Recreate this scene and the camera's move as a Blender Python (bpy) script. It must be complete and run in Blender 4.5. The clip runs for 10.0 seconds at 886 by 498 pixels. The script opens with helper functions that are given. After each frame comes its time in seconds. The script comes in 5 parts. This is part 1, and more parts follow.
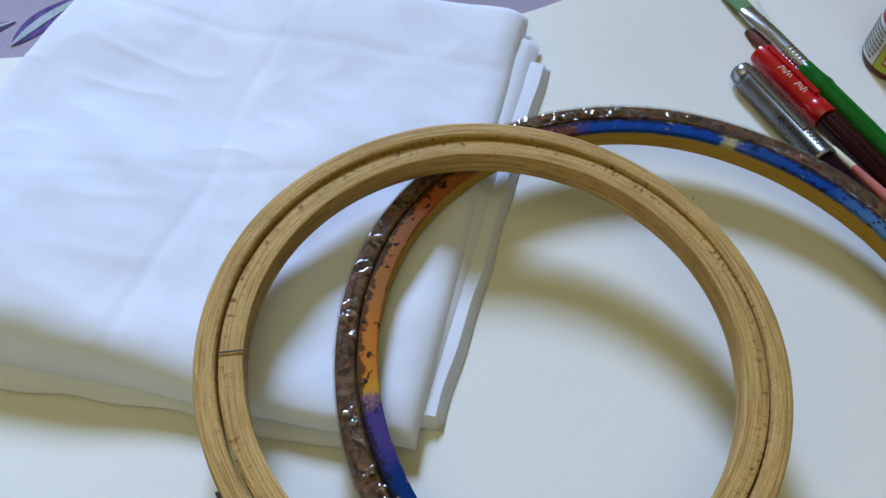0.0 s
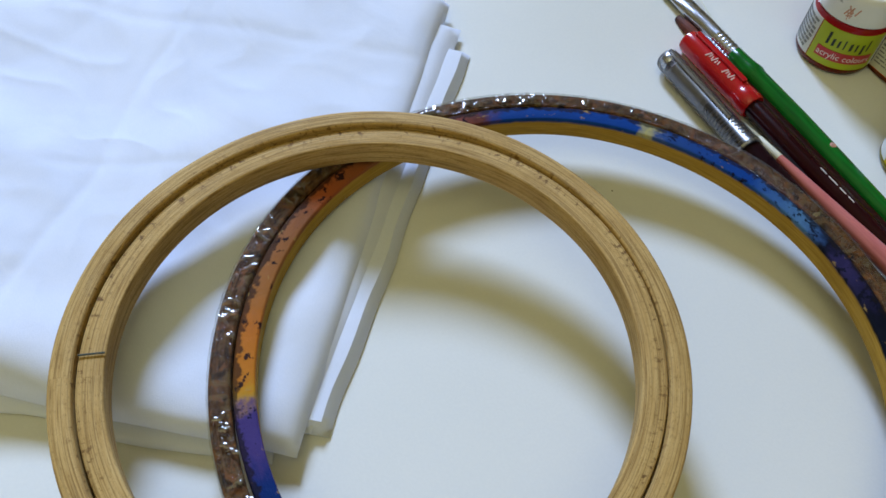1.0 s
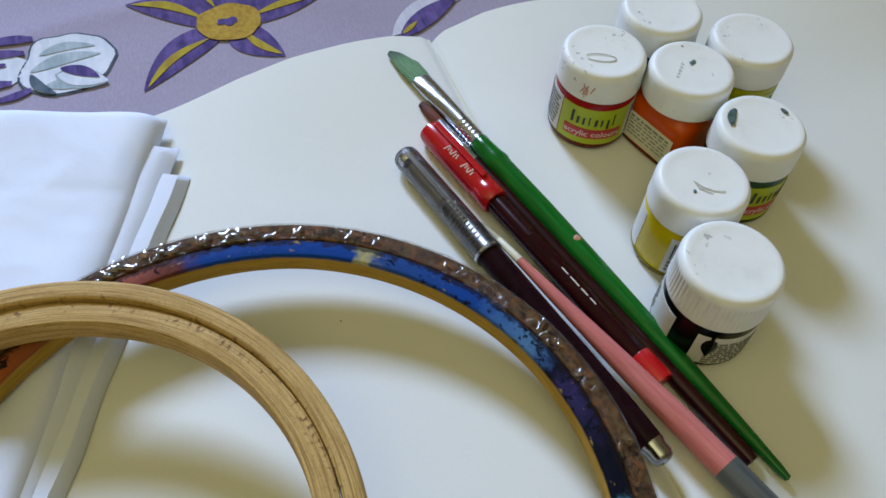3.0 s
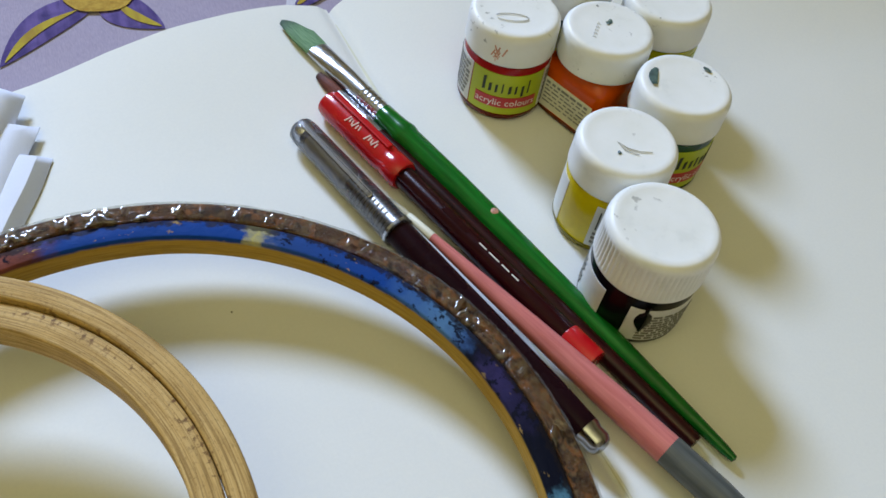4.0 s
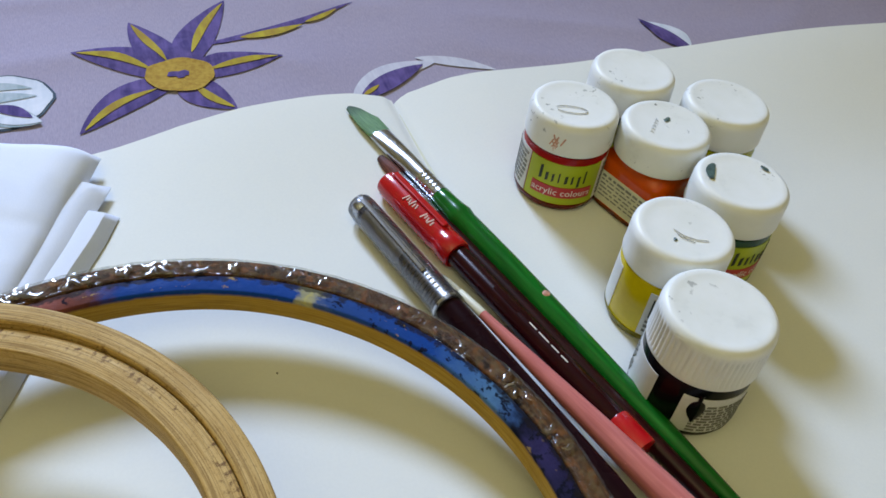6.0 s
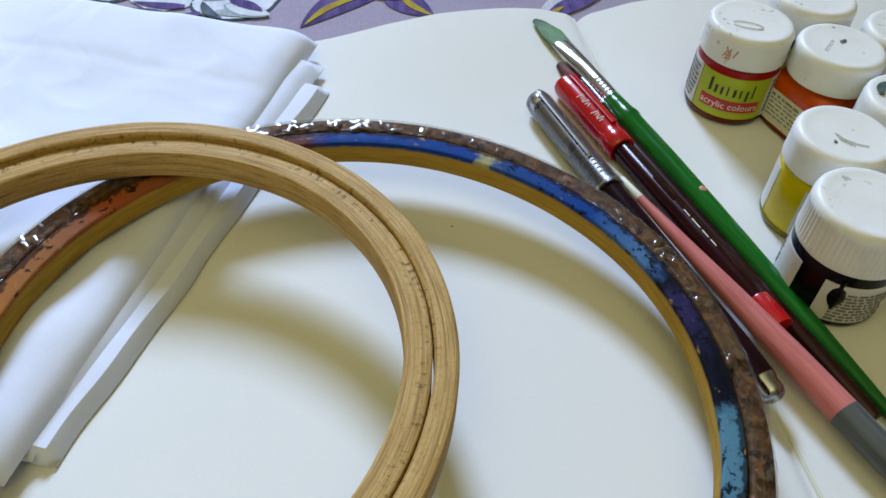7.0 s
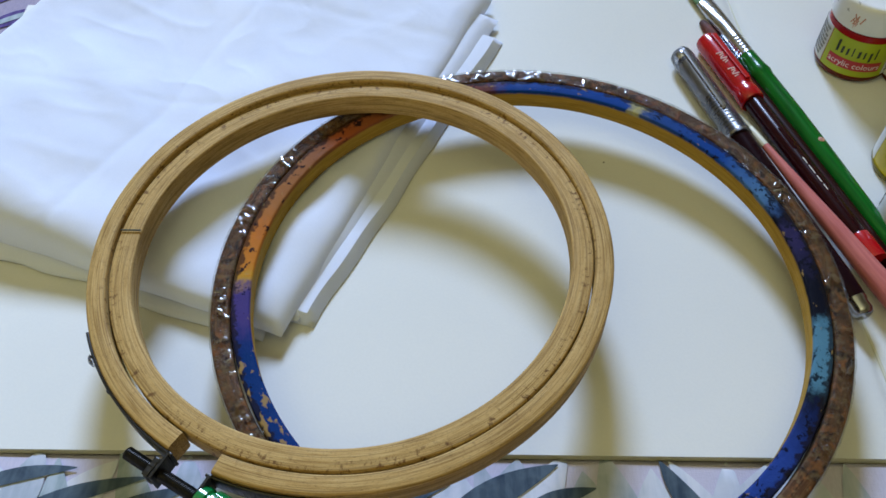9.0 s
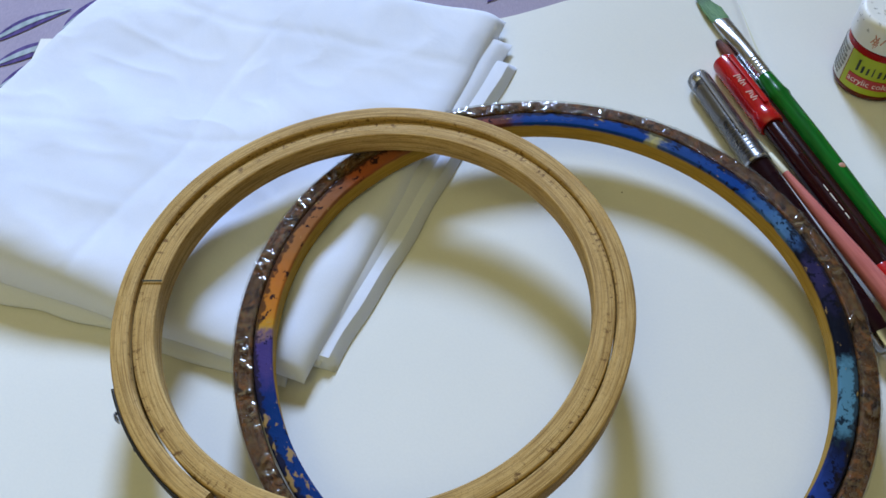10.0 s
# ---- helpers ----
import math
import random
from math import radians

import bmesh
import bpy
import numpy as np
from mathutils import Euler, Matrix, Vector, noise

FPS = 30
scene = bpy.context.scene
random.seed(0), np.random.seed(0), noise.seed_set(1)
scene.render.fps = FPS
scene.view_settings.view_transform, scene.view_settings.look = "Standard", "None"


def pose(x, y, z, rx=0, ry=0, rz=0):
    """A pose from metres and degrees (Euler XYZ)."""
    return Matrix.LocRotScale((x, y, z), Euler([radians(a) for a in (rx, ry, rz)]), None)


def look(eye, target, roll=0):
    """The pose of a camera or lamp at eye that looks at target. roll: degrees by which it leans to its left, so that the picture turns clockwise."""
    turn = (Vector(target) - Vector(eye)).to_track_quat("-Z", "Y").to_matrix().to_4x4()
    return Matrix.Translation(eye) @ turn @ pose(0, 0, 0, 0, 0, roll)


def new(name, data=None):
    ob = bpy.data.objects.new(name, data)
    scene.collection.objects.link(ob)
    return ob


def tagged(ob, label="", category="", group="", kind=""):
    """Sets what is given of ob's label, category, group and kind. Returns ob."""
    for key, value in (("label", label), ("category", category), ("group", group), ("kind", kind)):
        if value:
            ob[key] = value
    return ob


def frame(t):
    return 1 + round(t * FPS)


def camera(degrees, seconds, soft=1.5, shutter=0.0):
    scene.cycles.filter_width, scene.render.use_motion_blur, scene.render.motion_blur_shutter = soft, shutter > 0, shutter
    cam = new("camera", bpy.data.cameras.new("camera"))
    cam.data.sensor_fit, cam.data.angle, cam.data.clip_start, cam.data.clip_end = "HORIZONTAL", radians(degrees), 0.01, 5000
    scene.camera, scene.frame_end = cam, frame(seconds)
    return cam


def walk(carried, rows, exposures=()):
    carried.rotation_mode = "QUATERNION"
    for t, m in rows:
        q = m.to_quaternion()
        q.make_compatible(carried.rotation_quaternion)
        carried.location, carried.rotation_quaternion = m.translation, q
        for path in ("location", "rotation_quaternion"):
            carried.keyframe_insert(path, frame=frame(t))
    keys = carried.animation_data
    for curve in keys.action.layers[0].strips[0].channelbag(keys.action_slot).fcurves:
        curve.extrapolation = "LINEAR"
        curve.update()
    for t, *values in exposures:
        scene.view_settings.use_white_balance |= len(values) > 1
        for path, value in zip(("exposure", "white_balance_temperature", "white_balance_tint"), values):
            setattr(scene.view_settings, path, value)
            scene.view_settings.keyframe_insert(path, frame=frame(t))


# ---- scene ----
cam = camera(55.50, 10.0, soft=1.6)
PATH = [
    (0.0, (-0.0210, -0.1040, 0.2590), (0.0273, 0.0898, -0.0162), 6.20),
    (0.5, (0.0000, -0.1040, 0.2510), (0.0474, 0.0923, -0.0225), 5.10),
    (0.8, (0.0093, -0.1015, 0.2478), (0.0615, 0.0931, -0.0260), 6.45),
    (1.0, (0.0120, -0.1010, 0.2470), (0.0651, 0.0918, -0.0280), 7.10),
    (1.5, (0.0120, -0.1040, 0.2510), (0.0720, 0.0886, -0.0227), 9.30),
    (1.8, (0.0291, -0.0985, 0.2522), (0.0976, 0.0922, -0.0209), 9.53),
    (2.0, (0.0490, -0.0910, 0.2560), (0.1226, 0.0992, -0.0161), 8.40),
    (2.2, (0.0632, -0.0840, 0.2594), (0.1391, 0.1058, -0.0123), 7.88),
    (2.5, (0.0830, -0.0710, 0.2590), (0.1607, 0.1166, -0.0137), 7.10),
    (2.7, (0.0920, -0.0660, 0.2610), (0.1688, 0.1205, -0.0127), 6.40),
    (3.8, (0.1090, -0.0610, 0.2340), (0.2083, 0.1228, -0.0343), 9.00),
    (4.0, (0.1090, -0.0580, 0.2250), (0.2203, 0.1225, -0.0408), 11.00),
    (4.5, (0.1090, -0.0480, 0.2060), (0.2430, 0.1379, -0.0452), 12.90),
    (5.0, (0.1130, -0.0430, 0.2030), (0.2587, 0.1537, -0.0330), 13.60),
    (5.2, (0.1120, -0.0430, 0.2080), (0.2571, 0.1586, -0.0242), 13.60),
    (6.3, (0.1010, -0.0877, 0.2134), (0.1820, 0.1419, -0.0239), 7.49),
    (6.5, (0.0998, -0.1000, 0.2131), (0.1663, 0.1301, -0.0281), 6.57),
    (7.0, (0.0890, -0.1180, 0.2090), (0.1317, 0.1147, -0.0352), 5.40),
    (7.2, (0.0861, -0.1215, 0.2139), (0.1187, 0.1119, -0.0312), 4.29),
    (7.5, (0.0830, -0.1330, 0.2260), (0.1020, 0.1028, -0.0182), 2.50),
    (8.0, (0.0720, -0.1430, 0.2450), (0.0864, 0.0885, -0.0036), 2.30),
    (8.5, (0.0630, -0.1600, 0.2640), (0.0690, 0.0630, 0.0074), 1.80),
    (8.7, (0.0609, -0.1650, 0.2660), (0.0641, 0.0520, 0.0043), 1.48),
    (9.0, (0.0620, -0.1640, 0.2650), (0.0606, 0.0455, -0.0028), 0.30),
    (9.2, (0.0616, -0.1609, 0.2634), (0.0590, 0.0456, -0.0067), -0.29),
    (9.5, (0.0590, -0.1500, 0.2730), (0.0556, 0.0542, 0.0012), -0.80),
    (10.0, (0.0590, -0.1460, 0.2780), (0.0529, 0.0579, 0.0060), -1.90),
]
walk(cam, [(t, look(eye, target, roll)) for t, eye, target, roll in PATH],
     [(0.0, -0.22, 6150, 12), (1.0, -0.10, 6180, 12), (2.5, -0.09, 6260, 12), (4.0, 0.13, 6470, 12), (5.0, 0.14, 6480, 12), (6.5, 0.11, 6440, 12), (7.0, 0.09, 6400, 12), (7.5, -0.04, 6280, 12), (10.0, -0.10, 6150, 12)])

# ---------------------------------------------------------------- light
world = bpy.data.worlds.new("room_air")
scene.world = world
world.use_nodes = True
world.node_tree.nodes["Background"].inputs[0].default_value = (1.0, 0.86, 0.55, 1)
world.node_tree.nodes["Background"].inputs[1].default_value = 0.02


def area_lamp(name, eye, target, size, watts, colour, spread=180.0):
    data = bpy.data.lights.new(name, "AREA")
    data.shape, data.size, data.energy, data.color = "DISK", size, watts, colour
    data.spread = radians(spread)
    ob = new(name, data)
    ob.matrix_world = look(eye, target)
    return ob


# a cool shaded desk lamp beyond the cloth, and a warm lamp that lights the ceiling
area_lamp("desk_lamp_light", (-0.12, 2.00, 1.42), (-0.48, -0.30, 0.0), 0.60, 17.2, (0.475, 0.615, 0.885), 66.0)
area_lamp("uplight", (-0.55, -1.05, 1.05), (-0.60, -0.70, 2.1), 0.3, 42.0, (0.96, 1.0, 0.64))


# ---------------------------------------------------------------- node helpers
class Mat:
    """A small builder round one procedural material."""

    def __init__(self, name, colour=(0.8, 0.8, 0.8), rough=0.5, metal=0.0, spec=0.5, coat=0.0, ior=1.45):
        self.m = bpy.data.materials.new(name)
        self.m.use_nodes = True
        self.t = self.m.node_tree
        self.b = self.t.nodes["Principled BSDF"]
        self.set("Base Color", (*colour, 1))
        self.set("Roughness", rough)
        self.set("Metallic", metal)
        self.set("Specular IOR Level", spec)
        self.set("Coat Weight", coat)
        self.set("IOR", ior)
        self.co = None

    def set(self, key, value):
        self.b.inputs[key].default_value = value

    def n(self, kind, **props):
        node = self.t.nodes.new(kind)
        for k, v in props.items():
            setattr(node, k, v)
        return node

    def link(self, a, b):
        self.t.links.new(a, b)

    def coords(self):
        if self.co is None:
            self.co = self.n("ShaderNodeTexCoord").outputs["Object"]
        return self.co

    def scaled(self, scale, vec=None):
        mp = self.n("ShaderNodeMapping")
        mp.inputs["Scale"].default_value = scale
        self.link(vec or self.coords(), mp.inputs["Vector"])
        return mp.outputs["Vector"]

    def noise(self, scale, detail=4, rough=0.55, vec=None, distortion=0.0):
        nd = self.n("ShaderNodeTexNoise")
        nd.inputs["Scale"].default_value = scale
        nd.inputs["Detail"].default_value = detail
        nd.inputs["Roughness"].default_value = rough
        nd.inputs["Distortion"].default_value = distortion
        self.link(vec or self.coords(), nd.inputs["Vector"])
        return nd.outputs["Fac"]

    def ramp(self, fac, stops, mode="LINEAR"):
        r = self.n("ShaderNodeValToRGB")
        r.color_ramp.interpolation = mode
        els = r.color_ramp.elements
        while len(els) < len(stops):
            els.new(0.5)
        for e, (p, c) in zip(els, stops):
            e.position, e.color = p, (*c, 1) if len(c) == 3 else c
        self.link(fac, r.inputs["Fac"])
        return r.outputs["Color"]

    def mix(self, fac, a, b, mode="MIX"):
        mx = self.n("ShaderNodeMix", data_type="RGBA", blend_type=mode)
        for sock, v in ((mx.inputs["Factor"], fac), (mx.inputs["A"], a), (mx.inputs["B"], b)):
            if isinstance(v, (int, float)):
                sock.default_value = v
            elif isinstance(v, tuple):
                sock.default_value = (*v, 1)
            else:
                self.link(v, sock)
        return mx.outputs["Result"]

    def math(self, op, a, b=0.0):
        nd = self.n("ShaderNodeMath", operation=op)
        for sock, v in zip(nd.inputs, (a, b)):
            if isinstance(v, (int, float)):
                sock.default_value = v
            else:
                self.link(v, sock)
        return nd.outputs[0]

    def colour(self, sock):
        self.link(sock, self.b.inputs["Base Color"])
        return self

    def rough(self, sock):
        self.link(sock, self.b.inputs["Roughness"])
        return self

    def bump(self, height, strength=0.3, dist=0.0005):
        bp = self.n("ShaderNodeBump")
        bp.inputs["Strength"].default_value = strength
        bp.inputs["Distance"].default_value = dist
        self.link(height, bp.inputs["Height"])
        self.link(bp.outputs["Normal"], self.b.inputs["Normal"])
        return self

    def polar(self, kr, ka, kz):
        """Coordinates that run round a ring: radius, way along it, height."""
        s = self.n("ShaderNodeSeparateXYZ")
        self.link(self.coords(), s.inputs[0])
        x, y, z = s.outputs
        r = self.math("SQRT", self.math("ADD", self.math("MULTIPLY", x, x), self.math("MULTIPLY", y, y)))
        a = self.math("ARCTAN2", y, x)
        c = self.n("ShaderNodeCombineXYZ")
        self.link(self.math("MULTIPLY", r, kr), c.inputs[0])
        self.link(self.math("MULTIPLY", a, ka), c.inputs[1])
        self.link(self.math("MULTIPLY", z, kz), c.inputs[2])
        self.angle, self.radius, self.height = a, r, z
        return c.outputs[0]


def varied(name, colour, rough, amount=0.08, scale=60.0, **kw):
    """A plain surface with faint blotches, fine grain and uneven gloss."""
    m = Mat(name, colour, rough, **kw)
    big = m.noise(scale, 3)
    fine = m.noise(scale * 22, 2)
    dark = tuple(c * (1 - amount * 1.6) for c in colour)
    light = tuple(min(1, c * (1 + amount)) for c in colour)
    m.colour(m.mix(0.25, m.ramp(big, [(0.3, dark), (0.7, light)]), m.ramp(fine, [(0.3, dark), (0.7, light)])))
    m.rough(m.ramp(big, [(0.2, (rough * 0.8,) * 3), (0.8, (min(1, rough * 1.2),) * 3)]))
    m.bump(fine, 0.1, 0.0002)
    return m.m


# ---------------------------------------------------------------- materials
def paper_material():
    m = Mat("drawing_paper", (0.78, 0.79, 0.78), 0.85, spec=0.12)
    big, fine = m.noise(9, 4), m.noise(900, 3)
    m.colour(m.mix(0.3, m.ramp(big, [(0.25, (0.70, 0.72, 0.70)), (0.75, (0.745, 0.757, 0.745))]), m.ramp(fine, [(0.3, (0.70, 0.71, 0.70)), (0.7, (0.765, 0.775, 0.755))])))
    return m.bump(fine, 0.12, 0.0002).m


def page_edge_material():
    m = Mat("page_edges", (0.62, 0.62, 0.45), 0.8, spec=0.2)
    lines = m.noise(1.0, 3, vec=m.scaled((8, 8, 5200)))
    return m.colour(m.ramp(lines, [(0.3, (0.55, 0.55, 0.42)), (0.7, (0.78, 0.78, 0.66))])).bump(lines, 0.4, 0.0003).m


def cotton_material():
    m = Mat("white_cotton", (0.80, 0.82, 0.84), 0.9, spec=0.15)
    big = m.noise(16, 4, distortion=0.6)
    weave = m.noise(1.0, 2, vec=m.scaled((3600, 900, 1500)))
    weft = m.noise(1.0, 2, vec=m.scaled((900, 3600, 1500)))
    crease = m.noise(22, 3, 0.5, distortion=0.8)
    m.colour(m.mix(0.3, m.ramp(big, [(0.3, (0.64, 0.70, 0.85)), (0.7, (0.73, 0.78, 0.91))]), m.ramp(weave, [(0.3, (0.66, 0.71, 0.83)), (0.7, (0.76, 0.80, 0.92))])))
    hsum = m.math("ADD", m.math("MULTIPLY", m.math("ADD", weave, weft), 0.035), crease)
    m.set("Sheen Weight", 0.15)
    return m.bump(hsum, 0.6, 0.0016).m


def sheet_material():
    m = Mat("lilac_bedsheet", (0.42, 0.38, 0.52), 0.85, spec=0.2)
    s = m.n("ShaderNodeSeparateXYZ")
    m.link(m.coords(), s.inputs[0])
    # paler ground towards the near side, lightened further to make up for dim light
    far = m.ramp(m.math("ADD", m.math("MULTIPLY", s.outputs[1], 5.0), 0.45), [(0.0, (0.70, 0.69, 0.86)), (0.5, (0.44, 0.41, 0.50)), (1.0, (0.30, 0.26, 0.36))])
    big = m.noise(14, 4)
    weave = m.noise(1.0, 2, vec=m.scaled((2200, 400, 900)))
    weft = m.noise(1.0, 2, vec=m.scaled((400, 2200, 900)))
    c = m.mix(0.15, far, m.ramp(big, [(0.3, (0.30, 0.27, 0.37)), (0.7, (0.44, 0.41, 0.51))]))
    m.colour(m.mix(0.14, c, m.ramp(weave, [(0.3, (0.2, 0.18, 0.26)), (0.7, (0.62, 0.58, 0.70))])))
    return m.bump(m.math("ADD", weave, weft), 0.25, 0.0003).m


def print_material(name, a, b, streak=(300, 40, 300)):
    m = Mat(name, a, 0.85, spec=0.2)
    big = m.noise(120, 4, distortion=0.8)
    weave = m.noise(1.0, 3, vec=m.scaled(streak))
    m.colour(m.mix(0.5, m.ramp(big, [(0.35, a), (0.65, b)]), m.ramp(weave, [(0.4, a), (0.6, b)])))
    return m.bump(weave, 0.2, 0.0002).m


def beech_material(name, dark, mid, light, stains=(), groove=0.0):
    m = Mat(name, mid, 0.6, spec=0.22)
    grain = m.noise(1.0, 5, 0.65, vec=m.polar(1500, 7, 1500))
    fleck = m.noise(1.0, 3, 0.6, vec=m.polar(2600, 55, 2600))
    big = m.noise(30, 3)
    line = m.noise(1.0, 2, 0.5, vec=m.polar(900, 1.1, 500))
    c = m.ramp(grain, [(0.22, dark), (0.46, mid), (0.78, light)])
    c = m.mix(m.ramp(line, [(0.46, (0, 0, 0)), (0.495, (0.75, 0.75, 0.75)), (0.505, (0.75, 0.75, 0.75)), (0.54, (0, 0, 0))]), c, tuple(q * 0.75 for q in dark))
    c = m.mix(m.ramp(fleck, [(0.59, (0, 0, 0)), (0.68, (0.55, 0.55, 0.55))]), c, tuple(q * 0.55 for q in dark))
    c = m.mix(m.ramp(big, [(0.55, (0, 0, 0)), (0.75, (0.35, 0.35, 0.35))]), c, tuple(q * 0.8 for q in dark))
    for k, tint in enumerate(stains):
        patch = m.noise(1.0, 4, 0.65, vec=m.polar(190 + 60 * k, 15 + 9 * k, 190))
        c = m.mix(m.ramp(patch, [(0.52, (0, 0, 0)), (0.60, (0.8, 0.8, 0.8))]), c, tint)
    if groove:
        # handling marks: short brown dashes beside the groove, ply lines round the faces, coarse broken grain
        ply = m.noise(1.0, 2, 0.4, vec=m.polar(620, 0.9, 620))
        rows = m.math("FRACT", m.math("MULTIPLY", m.math("ADD", m.radius, m.math("MULTIPLY", ply, 0.0016)), 520.0))
        c = m.mix(m.ramp(rows, [(0.0, (0.55,) * 3), (0.10, (0, 0, 0)), (0.90, (0, 0, 0)), (1.0, (0.55,) * 3)]), c, tuple(q * 0.62 for q in dark))
        off = m.math("ABSOLUTE", m.math("SUBTRACT", m.radius, groove))
        near = m.ramp(m.math("MULTIPLY", off, 250.0), [(0.25, (1, 1, 1)), (0.9, (0.12, 0.12, 0.12))])
        dash = m.ramp(m.noise(1.0, 4, 0.6, vec=m.polar(420, 44, 420)), [(0.56, (0, 0, 0)), (0.66, (0.9, 0.9, 0.9))])
        c = m.mix(m.math("MULTIPLY", near, dash), c, (0.13, 0.060, 0.018))
        rough_edge = m.ramp(m.noise(1.0, 4, 0.7, vec=m.polar(900, 150, 900)), [(0.60, (0, 0, 0)), (0.72, (0.6, 0.6, 0.6))])
        c = m.mix(rough_edge, c, tuple(q * 0.5 for q in dark))
    m.colour(c)
    m.rough(m.ramp(grain, [(0.3, (0.75,) * 3), (0.7, (0.55,) * 3)]))
    return m.bump(m.math("ADD", grain, m.math("MULTIPLY", fleck, -0.5)), 0.35, 0.0004).m


def painted_hoop_material():
    """Old acrylic paint on the inner ring: patches round the top, ochre wood inside."""
    m = Mat("paint_smeared_hoop", (0.3, 0.2, 0.1), 0.5, spec=0.06)
    vec = m.polar(700, 12, 700)
    wob = m.noise(1.0, 3, vec=m.polar(300, 22, 300))
    turn = m.math("ADD", m.math("MULTIPLY", m.angle, 1 / (2 * math.pi)), m.math("MULTIPLY", m.math("SUBTRACT", wob, 0.5), 0.022))
    turn = m.math("FRACT", m.math("ADD", turn, 2.0))
    navy, blue, deep = (0.003, 0.026, 0.13), (0.006, 0.045, 0.24), (0.005, 0.006, 0.013)
    purple, brown = (0.055, 0.038, 0.165), (0.16, 0.075, 0.03)
    pink = (0.26, 0.07, 0.045)
    stops = [(0, deep), (12, (0.030, 0.024, 0.085)), (17, deep), (20, (0.03, 0.07, 0.18)), (24, (0.07, 0.16, 0.30)), (38, blue),
             (57.5, (0.02, 0.06, 0.22)), (60, (0.40, 0.36, 0.14)), (61.5, (0.36, 0.33, 0.13)), (62.5, blue), (92, (0.006, 0.042, 0.22)), (97, (0.09, 0.028, 0.022)), (106, pink), (118, brown),
             (136, (0.34, 0.085, 0.025)), (142, (0.22, 0.085, 0.035)), (150, (0.26, 0.105, 0.035)), (162, (0.30, 0.12, 0.030)), (168, (0.42, 0.135, 0.020)), (178, (0.46, 0.17, 0.018)), (181, (0.44, 0.25, 0.02)), (183.5, purple), (191, purple),
             (196, (0.006, 0.022, 0.13)), (200, navy), (318, (0.02, 0.05, 0.25)), (333, deep), (336.5, (0.08, 0.20, 0.29)), (349.5, (0.08, 0.20, 0.29)), (352, deep)]
    paint = m.ramp(turn, [(a / 360, c) for a, c in stops])
    chips = m.noise(1.0, 5, 0.66, vec=m.polar(230, 19, 230), distortion=0.2)
    # the coat is whole over the top of the ring and badly chipped where it has rubbed
    rub = m.ramp(turn, [(a / 360, (v,) * 3) for a, v in ((0, -0.05), (30, -0.035), (50, 0.02), (64, 0.12), (95, 0.12), (104, 0.03), (118, 0.02), (135, 0.05), (160, 0.06), (182, 0.04), (190, 0.08), (240, 0.03), (330, -0.03))])
    paint = m.mix(m.ramp(m.math("SUBTRACT", chips, rub), [(0.54, (0, 0, 0)), (0.585, (0.92, 0.92, 0.92))]), paint, deep)
    rim = m.math("ADD", m.math("MULTIPLY", m.math("SUBTRACT", m.radius, 0.1066), 420.0), m.math("MULTIPLY", m.math("SUBTRACT", m.noise(1.0, 4, 0.6, vec=m.polar(300, 30, 300)), 0.5), 3.4))
    paint = m.mix(m.ramp(rim, [(0.35, (0, 0, 0)), (0.75, (0.8, 0.8, 0.8))]), paint, (0.012, 0.009, 0.009))
    worn = m.noise(1.0, 5, 0.6, vec=m.polar(260, 15, 260))
    flake = m.ramp(turn, [(a / 360, (v,) * 3) for a, v in ((0, 0.0), (192, 0.0), (204, 0.09), (240, 0.09), (262, 0.0))])
    paint = m.mix(m.ramp(m.math("ADD", worn, flake), [(0.64, (0, 0, 0)), (0.68, (0.8, 0.8, 0.8))]), paint, (0.34, 0.22, 0.07))
    ochre = m.ramp(m.noise(1.0, 4, vec=m.polar(900, 8, 1500)), [(0.3, (0.30, 0.17, 0.020)), (0.7, (0.46, 0.285, 0.045))])
    edge = m.math("ADD", m.height, m.math("MULTIPLY", m.math("SUBTRACT", wob, 0.5), 0.0012))
    top = m.ramp(m.math("MULTIPLY", m.math("ADD", edge, 0.0022), 900.0), [(0.0, (0, 0, 0)), (1.0, (1, 1, 1))])
    m.colour(m.mix(top, ochre, paint))
    m.rough(m.ramp(chips, [(0.3, (0.45,) * 3), (0.7, (0.7,) * 3)]))
    return m.bump(m.math("ADD", chips, worn), 0.5, 0.0006).m


